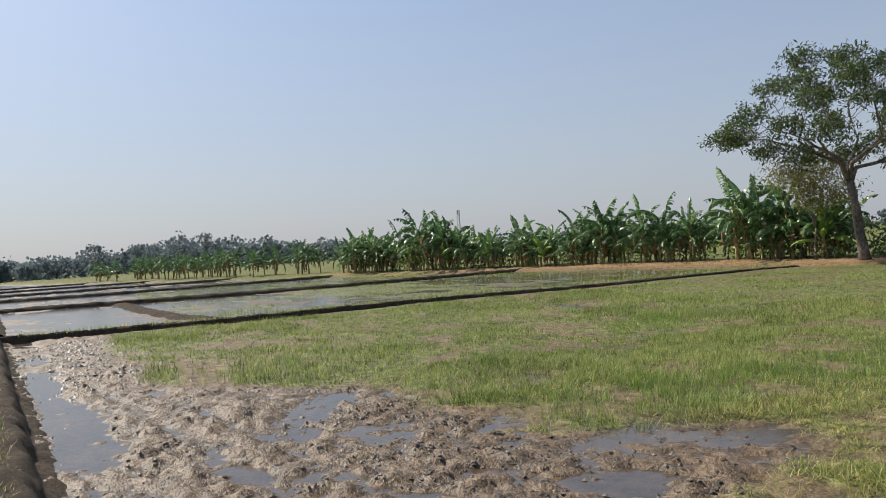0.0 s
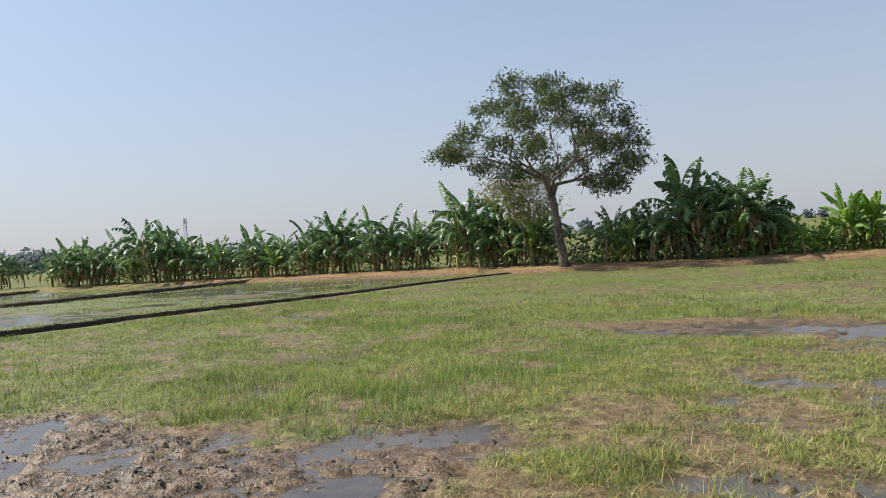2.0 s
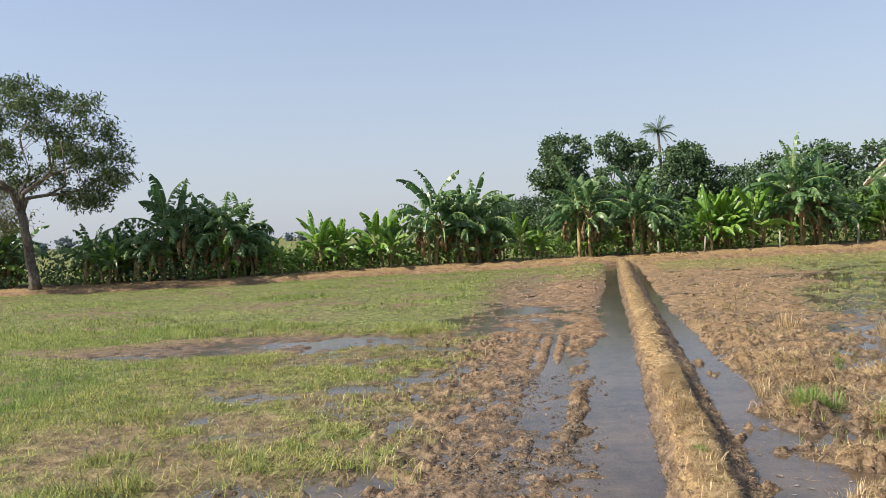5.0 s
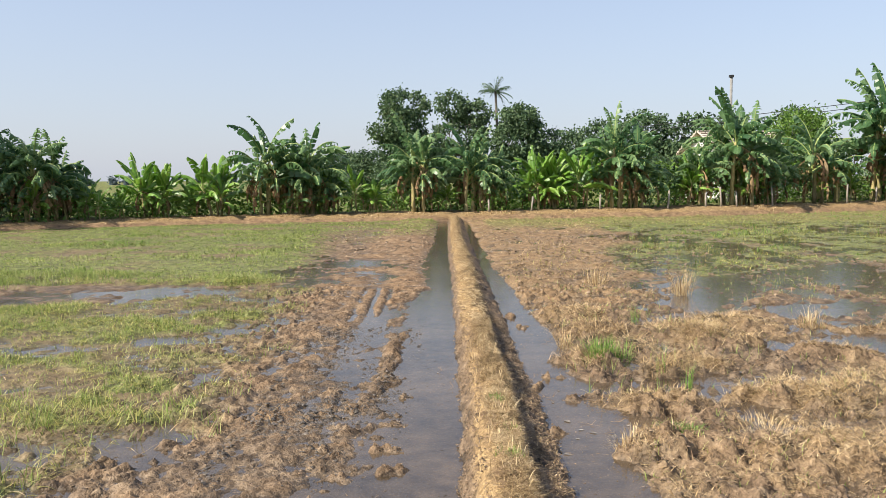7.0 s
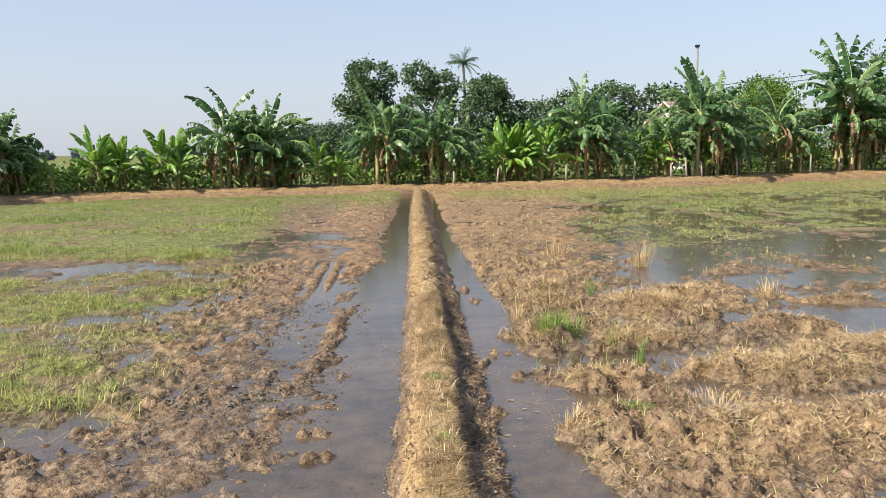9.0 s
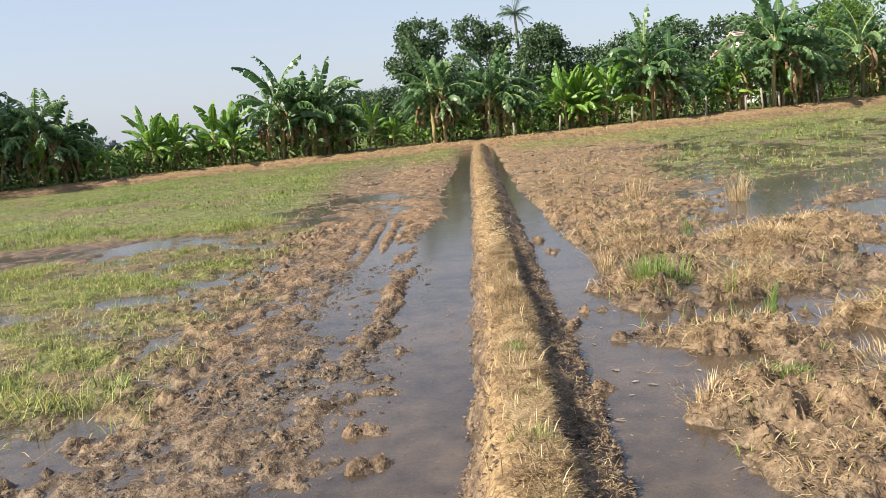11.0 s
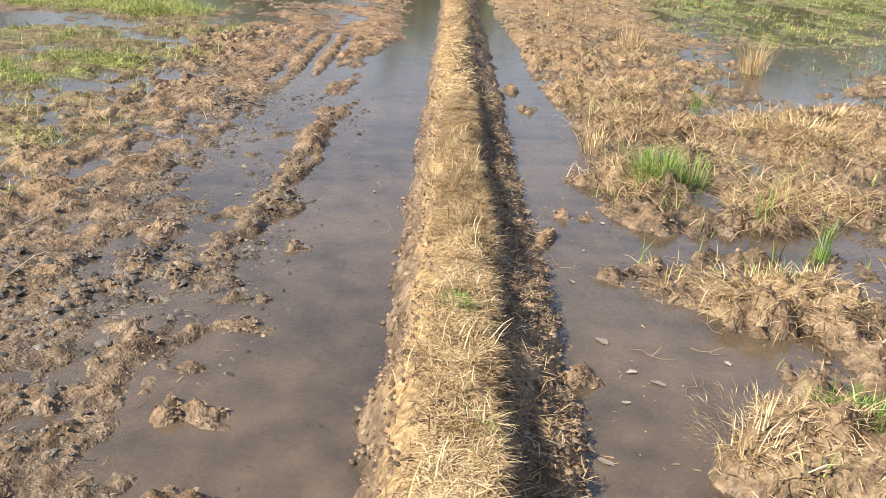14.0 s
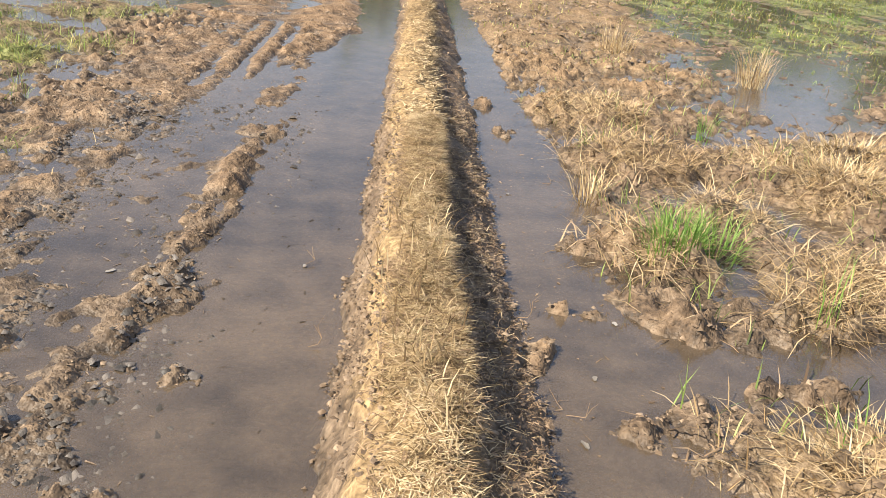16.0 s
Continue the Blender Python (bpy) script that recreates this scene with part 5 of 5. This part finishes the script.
tree("rounded dense dark green tree", (6.6, 77.6), [(0, 0, 6.8, 2.1, 2.1, 1.5), (0, 0, 4.8, 2.6, 2.4, 2.2), (0, 0, 2.6, 3.0, 2.4, 1.8)], 300, 44, 0.3, 0.32, 2.5, 0.28, (0, 0), leaf_far, 53, 0.3, 0.72)
for k, (x, y, h, w) in enumerate([(10.9, 79, 6.3, 3.2), (14, 76, 6.6, 2.6), (16.7, 70, 7.3, 3.0), (20, 68, 6.6, 3.0), (39, 66, 9.6, 3.6), (45, 64, 8.6, 3.6), (30, 70, 7.2, 3.4), (25, 74, 7.4, 3.4), (52, 66, 8.5, 4), (-9.5, 98, 5.0, 3.0), (-14, 108, 5.4, 3.2), (-19, 112, 4.4, 3), (-3, 96, 5.5, 3)]):
    tree("leafy green tree behind the banana row", (x, y), [(0, 0, h * 0.72, w * 0.75, w * 0.75, h * 0.26), (0.3, 0, h * 0.42, w, w * 0.9, h * 0.28)], 170, 34, 0.3, 0.32, h * 0.25, 0.2, (0, 0), leaf_far, 60 + k, 0.32, 0.7)
tree("bright green mango tree with a domed crown", (18.6, 43.5), [(0, 0, 3.9, 1.6, 1.5, 1.1), (0.4, 0, 2.5, 1.9, 1.6, 1.2)], 200, 28, 0.2, 0.2, 1.2, 0.12, (0, 0), leaf_bush, 81, 0.3)


def undergrowth(name, label, n, x0, x1, back0, back1, height, mat, seed, per=16):
    r = np.random.RandomState(seed)
    x = r.uniform(x0, x1, n)
    y = toe(x) + r.uniform(back0, back1, n)
    keep = fbm(x * 0.6 + seed, y * 0.6, 2) > -0.25
    x, y = x[keep], y[keep]
    z = ground_height(x, y) + r.uniform(0.05, 1, len(x)) ** 1.4 * height
    me = mesh_of(name, *leaf_cloud(np.stack([x, y, z], -1), per, 0.2, 0.17, 0.26, r, 0.1), mat)
    tagged(new(name, me), label, "undergrowth", kind="stuff")


undergrowth("undergrowth", "low leafy weeds beneath the banana plants", 700, -60, -8, 1.6, 6, 0.8, leaf_bush, 5, 12)
undergrowth("undergrowth", "low leafy weeds beneath the banana plants", 900, -16, 6, 1.6, 7, 0.9, leaf_bush, 6)
undergrowth("undergrowth", "dense leafy bushes beneath the banana plants", 1500, 3, 34, 2.0, 8, 2.0, leaf_bush, 7, 13)
undergrowth("undergrowth", "dark weeds beneath the big tree", 300, -27, -15, 1.2, 5, 1.5, leaf_far, 9, 14)
undergrowth("undergrowth", "dense dark bushes behind the banana plants", 900, 3, 40, 5.0, 10, 3.2, leaf_far, 8)

# coconut palm
palm = tagged(new("coconut_palm"), "tall slender coconut palm against the sky", "palm tree")
palm.location = (4.9, 84.8, -0.2)
vs, fs = tube([(0.15 * math.sin(k * 0.4), 0, 10.9 * k / 9) for k in range(10)], [0.2 - 0.009 * k for k in range(10)], 8)
part("trunk", mesh_of("trunk", vs, fs, bark_mat, smooth=True), palm)
pr = random.Random(8)
for k in range(17):
    soup, a, rise = Soup(), k * 2.4, pr.uniform(-0.5, 1.5)
    p, pts = Vector((0, 0, 0)), []
    for i in range(9):
        pts.append(p.copy())
        ang = rise - 0.75 * (i / 8) ** 1.5
        p = p + Vector((math.cos(ang), 0, math.sin(ang))) * 0.21
    soup.add(*tube(pts, [0.03 - 0.003 * i for i in range(9)], 3))
    for i in range(1, 17):
        f = i / 16 * 7.9
        q = pts[int(f)].lerp(pts[min(8, int(f) + 1)], f % 1)
        for s in (-1, 1):
            tip = q + Vector((0.3, s * 0.34 * (1 - 0.5 * i / 16), -0.2 - 0.2 * pr.random()))
            soup.add([q, q + Vector((0.08, 0, 0)), tip], [(0, 1, 2)])
    ob = part("frond", soup.mesh("frond", [leaf_far]), palm)
    ob.matrix_local = pose(0.15 * math.sin(3.6), 0, 10.85, 0, 0, math.degrees(a))

# far woods, their haze put into the leaf colour, and the plain behind
rw = np.random.RandomState(77)


WOOD_WAY = [60, 70, 77.4, 80.9, 83.1, 85.5, 87.7, 92.7, 112]
WOOD_TOP = [3.2, 4.5, 7.3, 10.6, 11.6, 9.0, 7.3, 6.0, 5.6]


def wood_belt(label, trees, a0, a1, near, far, low, high):
    """A distant belt of trees: crowns side by side, each a cloud of leaves. high 0: as tall as the wooded rise."""
    clumps = []
    for k in range(trees):
        way, d = a0 + (a1 - a0) * (k + rw.rand()) / trees, rw.uniform(near, far)
        a = math.radians(way)
        h = low + (high - low) * rw.rand() ** 1.3 if high else float(np.interp(way, WOOD_WAY, WOOD_TOP)) * rw.choice((0.65, 0.8, 0.9, 1.0)) * rw.uniform(0.93, 1.05)
        w = h * rw.uniform(0.3, 0.5)
        q = rw.normal(0, 1, (15, 3))
        q /= np.linalg.norm(q, axis=1)[:, None]
        q *= rw.uniform(0.4, 1, (15, 1)) * np.array([w, w, h * 0.33])
        clumps.append(q + np.array([-math.sin(a) * d, math.cos(a) * d, h * 0.66]))
        q = q * np.array([1.1, 1.1, 0.9]) + np.array([-math.sin(a) * d, math.cos(a) * d, h * 0.32])
        clumps.append(q[::2])
    tagged(new("far_woods", mesh_of("far_woods", *leaf_cloud(np.concatenate(clumps), 8, 0.55, 0.85, 0.45, rw, 0.1), leaf_hazed)), label, "woods", kind="stuff")


wood_belt("distant haze-coloured wooded rise beyond the paddies", 230, 62, 112, 205, 260, 0, 0)
wood_belt("distant haze-coloured belt of trees beyond the paddies", 40, 30, 64, 200, 300, 3.0, 5.2)
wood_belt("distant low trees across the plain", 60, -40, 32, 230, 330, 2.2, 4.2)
for k, (way, d, h) in enumerate(((88.9, 195, 7.4), (86.3, 210, 7.2), (82.0, 215, 9.9))):
    tree("distant haze-coloured tree with a flat open crown", (-math.sin(radians(way)) * d, math.cos(radians(way)) * d), [(0, 0, h * 0.86, h * 0.26, h * 0.26, h * 0.07), (0.4, 0.6, h * 0.7, h * 0.2, h * 0.2, h * 0.06)], 30, 10, 0.5, 0.35, h * 0.55, 0.12, (0.2, 0), leaf_hazed, 90 + k, 0.45)

# ---- house, posts, mast ----


def box(cx, cy, cz, sx, sy, sz):
    v = [(cx + a * sx / 2, cy + b * sy / 2, cz + c * sz / 2) for a in (-1, 1) for b in (-1, 1) for c in (-1, 1)]
    return v, [(0, 1, 3, 2), (4, 6, 7, 5), (0, 4, 5, 1), (2, 3, 7, 6), (0, 2, 6, 4), (1, 5, 7, 3)]


house = tagged(new("house"), "small whitewashed house with a tiled gable roof", "house")
house.matrix_world = pose(17.6, 49.5, 0.3, 0, 0, 12)
soup = Soup()
soup.add([(-2.5, -2, 0), (2.5, -2, 0), (2.5, 2, 0), (-2.5, 2, 0), (-2.5, -2, 3.0), (2.5, -2, 3.0), (2.5, 2, 3.0), (-2.5, 2, 3.0), (-2.5, 0, 4.0), (2.5, 0, 4.0)],
         [(0, 1, 5, 4), (1, 2, 6, 9, 5), (2, 3, 7, 6), (3, 0, 4, 8, 7)])
part("wall", soup.mesh("wall", [wall_mat]), house)
for s in (-1, 1):
    soup = Soup()
    soup.add([(-2.9, s * 2.5, 2.75), (2.9, s * 2.5, 2.75), (2.9, 0, 4.05), (-2.9, 0, 4.05), (-2.9, s * 2.5, 2.85), (2.9, s * 2.5, 2.85), (2.9, 0, 4.15), (-2.9, 0, 4.15)],
             [(0, 1, 2, 3), (7, 6, 5, 4), (0, 4, 5, 1), (1, 5, 6, 2), (3, 7, 4, 0)])
    roof = part("roof", soup.mesh("roof", [roof_mat]), house, "weathered reddish roof slope")
    for k in range(9):
        f = (k + 0.5) / 9
        part("roof_batten", mesh_of("roof_batten", *box(0, s * 2.5 * (1 - f), 2.88 + 1.3 * f, 5.8, 0.16, 0.05), roof_mat), roof)
for wx0 in (-1.3, 1.3):
    win = part("window", mesh_of("window", *box(wx0, -2.01, 1.7, 0.9, 0.06, 1.1), post_mat), house)
    part("pane", mesh_of("pane", *box(wx0, -2.045, 1.7, 0.72, 0.03, 0.92), dark_mat), win)

pole = tagged(new("utility_pole"), "grey concrete utility pole behind the bananas", "utility pole")
pole.location = (14.5, 42.4, 0.4)
vs, fs = tube([(0, 0, -0.2), (0, 0, 3), (0, 0, 6.4)], [0.1, 0.085, 0.07], 8)
part("shaft", mesh_of("shaft", vs, fs, concrete_mat, smooth=True), pole)
part("cap", mesh_of("cap", *box(0, 0, 6.45, 0.2, 0.2, 0.12), wire_mat), pole)
for dz in (0.0, 0.35):
    vs, fs = tube([(15 + k * 4.0, 64.5 - 2.0 * k, 5.3 + dz + 0.42 * k - 0.3 * math.sin(k / 8 * math.pi)) for k in range(9)], [0.025] * 9, 4)
    tagged(new("power_line", mesh_of("power_line", vs, fs, wire_mat)), "thin black overhead power line", "cable")

proto = None
for k, (x, h) in enumerate([(6.2, 0.75), (9.2, 0.85), (10.9, 0.7), (11.7, 0.95), (12.5, 0.75), (14.4, 0.9), (18.6, 1.0), (20.3, 0.8), (3.2, 0.7), (1.4, 0.6)]):
    y = float(toe(x)) + 1.1
    m = pose(x, y, float(bank_height(x)) - 0.1, prng.uniform(-5, 5), prng.uniform(-5, 5), prng.uniform(0, 360)) @ Matrix.Diagonal((1, 1, h, 1))
    if proto is None:
        vs, fs = tube([(0, 0, 0), (0.01, 0, 0.5), (-0.01, 0.01, 1.0), (0, 0, 1.03)], [0.045, 0.042, 0.038, 0.02], 7)
        proto = tagged(new("fence_post", mesh_of("fence_post", vs, fs, post_mat, smooth=True)), "short weathered wooden fence post on the bank", "fence post", "posts along the bank")
        proto.matrix_world = m
    else:
        ob = proto.copy()
        scene.collection.objects.link(ob)
        ob.matrix_world = m

mast = tagged(new("radio_mast"), "distant slender steel lattice mast", "radio mast")
mast.location = (-271, 130, 0)
for k in range(3):
    a = k * 2.094
    vs, fs = tube([(1.1 * math.cos(a), 1.1 * math.sin(a), 0), (0.5 * math.cos(a), 0.5 * math.sin(a), 15.6)], [0.12, 0.1], 4)
    part("leg", mesh_of("leg", vs, fs, steel_mat), mast)
soup = Soup()
for k in range(12):
    z0, z1 = 1.3 * k, 1.3 * k + 1.3
    for j in range(3):
        a, b = j * 2.094, (j + 1) * 2.094
        r0, r1 = 1.1 - 0.6 * z0 / 15.6, 1.1 - 0.6 * z1 / 15.6
        soup.add(*tube([(r0 * math.cos(a), r0 * math.sin(a), z0), (r1 * math.cos(b), r1 * math.sin(b), z1)], [0.06, 0.06], 3))
part("bracing", soup.mesh("bracing", [steel_mat]), mast)
for s in (-1, 1):
    part("antenna", mesh_of("antenna", *box(0.7 * s, 0, 14.6, 0.3, 0.3, 1.8), steel_mat), mast)

# ---- single tufts, floating leaves, twigs ----


def tuft(x, y, n, radius, height, mat, label, lean=0.9, width=0.004, base=None):
    """A clump of grass in three bunches."""
    top = tagged(new("grass_tuft"), label, "grass tuft")
    for k in range(3):
        cx, cy = x + rng.uniform(-0.35, 0.35) * radius, y + rng.uniform(-0.35, 0.35) * radius
        p = tufts(np.array([[cx, cy, 0.0]]), n // 3, radius * 0.8)
        p[:, 2] = ground_height(p[:, 0], p[:, 1]) - 0.01 if base is None else base
        p[:, 2] = np.maximum(p[:, 2], -0.01)
        out = np.arctan2(p[:, 1] - cy, p[:, 0] - cx) + rng.normal(0, 0.5, len(p))
        blades("tussock", p, height * (0.5 + 0.7 * rng.rand(len(p))), width, lean * (0.45 + 0.55 * rng.rand(len(p)) if lean > 1.3 else rng.rand(len(p))), mat, "", "", 0.7, out, top)["kind"] = "stuff"
    return top


tuft(1.02, 6.93, 230, 0.13, 0.19, lush_mat, "bright green tuft of grass on a mud islet")
tuft(1.24, 7.0, 120, 0.12, 0.22, lush_mat, "bright green tuft of grass on a mud islet")
tuft(1.1, 4.74, 260, 0.15, 0.085, lush_mat, "green leafy tuft among dead straw")
tuft(0.92, 4.7, 800, 0.25, 0.065, straw_mat, "pale dead tuft hanging over the ditch", 1.6, 0.0024)
tuft(0.74, 4.58, 60, 0.1, 0.11, straw_mat, "pale dead tuft hanging over the ditch", 1.2, 0.004)
tuft(0.82, 7.6, 80, 0.09, 0.2, straw_mat, "olive and straw coloured tuft by the ditch")
tuft(2.95, 11.15, 200, 0.14, 0.4, straw_mat, "upright pale dry tuft standing in a pool", 0.5)
tuft(2.0, 12.3, 160, 0.2, 0.35, straw_mat, "upright pale dry tuft on mud", 0.6)
tuft(2.45, 5.55, 800, 0.32, 0.14, straw_mat, "sprawling heap of dead rice stalks", 1.65, 0.0034)
tuft(2.75, 8.9, 700, 0.35, 0.2, straw_mat, "sprawling heap of dead rice stalks", 1.5, 0.0045)
tuft(2.3, 8.1, 700, 0.35, 0.2, straw_mat, "sprawling heap of dead rice stalks", 1.6, 0.0045)
tuft(1.75, 4.9, 700, 0.32, 0.14, straw_mat, "flattened heap of dead rice stalks", 1.65, 0.0032)
tuft(3.66, 8.6, 120, 0.15, 0.26, straw_mat, "yellow tuft on a small mud islet", 1.1)
tuft(1.25, 5.6, 600, 0.3, 0.11, straw_mat, "flattened straw tuft at the ditch's edge", 1.65, 0.003)
tuft(1.55, 6.05, 24, 0.06, 0.22, lush_mat, "few green shoots in shallow water", 0.3)
tuft(1.45, 6.45, 14, 0.04, 0.3, lush_mat, "few tall green shoots in shallow water", 0.2)
tuft(1.8, 8.95, 24, 0.06, 0.26, lush_mat, "few green shoots in shallow water", 0.4)
tuft(1.2, 5.72, 30, 0.1, 0.13, lush_mat, "small green tuft among straw")
tuft(-0.03, 4.93, 120, 0.06, 0.055, lush_mat, "small green tuft on the straw bund", base=0.22)
tuft(0.02, 4.3, 110, 0.08, 0.05, grass_mat, "small green tuft on the straw bund", base=0.22)
tuft(-0.02, 3.9, 110, 0.08, 0.05, grass_mat, "small green tuft on the straw bund", base=0.22)

leaf_shape = [(-0.5, 0), (-0.34, 0.3), (-0.05, 0.26), (0.3, 0.36), (0.5, 0.05), (0.22, -0.16), (0.05, -0.36), (-0.36, -0.22)]
for k, (x, y, s) in enumerate([(0.48, 5.21, 0.055), (0.54, 5.02, 0.04), (0.61, 4.96, 0.055), (0.53, 6.01, 0.03), (0.87, 5.11, 0.03), (0.49, 4.84, 0.03), (0.44, 5.68, 0.04), (0.42, 7.61, 0.03), (0.67, 6.37, 0.03), (-0.42, 6.62, 0.03), (-1.05, 6.45, 0.04), (0.38, 4.55, 0.05)]):
    soup = Soup()
    soup.add([(0, 0, 0.012 * s * 20)] + [(a, b, 0.15 * abs(b)) for a, b in leaf_shape], [(0, i + 1, (i + 1) % 8 + 1) for i in range(8)])
    ob = tagged(new("fallen_leaf", soup.mesh("fallen_leaf", [shell_mat])), "small bleached leaf floating on brown water", "leaf", "floating leaves")
    ob.matrix_world = pose(x, y, 0.003, 0, 0, prng.uniform(0, 360)) @ Matrix.Diagonal((s, s * prng.uniform(0.6, 1), s, 1))

for k, (x, y, ln, a) in enumerate([(0.56, 5.16, 0.2, -25), (0.41, 5.79, 0.12, 10), (0.34, 6.34, 0.12, 40), (0.38, 5.82, 0.1, 60), (0.78, 5.2, 0.16, -60), (0.9, 5.3, 0.14, 120), (0.68, 4.91, 0.16, 45), (-0.41, 6.6, 0.14, 80), (-0.32, 6.05, 0.1, 70), (0.62, 7.8, 0.2, 50), (1.05, 6.23, 0.2, 110)]):
    soup = Soup()
    pts = [(ln * i / 4, 0.02 * math.sin(i * 1.9 + k), 0.006 + 0.05 * (i / 4) ** 2 * (k % 3)) for i in range(5)]
    soup.add(*tube(pts, [0.0018, 0.0018, 0.0015, 0.0012, 0.0006], 4))
    soup.add(*tube([pts[2], (pts[2][0] + 0.03, pts[2][1] + 0.05, pts[2][2] + 0.03)], [0.002, 0.001], 3))
    ob = tagged(new("twig", soup.mesh("twig", [litter_mat])), "thin tan twig lying in the ditch water", "twig", "twigs in the ditch")
    ob.matrix_world = pose(x, y, 0.002, 0, 0, a) @ Matrix.Diagonal((0.75, 0.75, 0.75, 1))
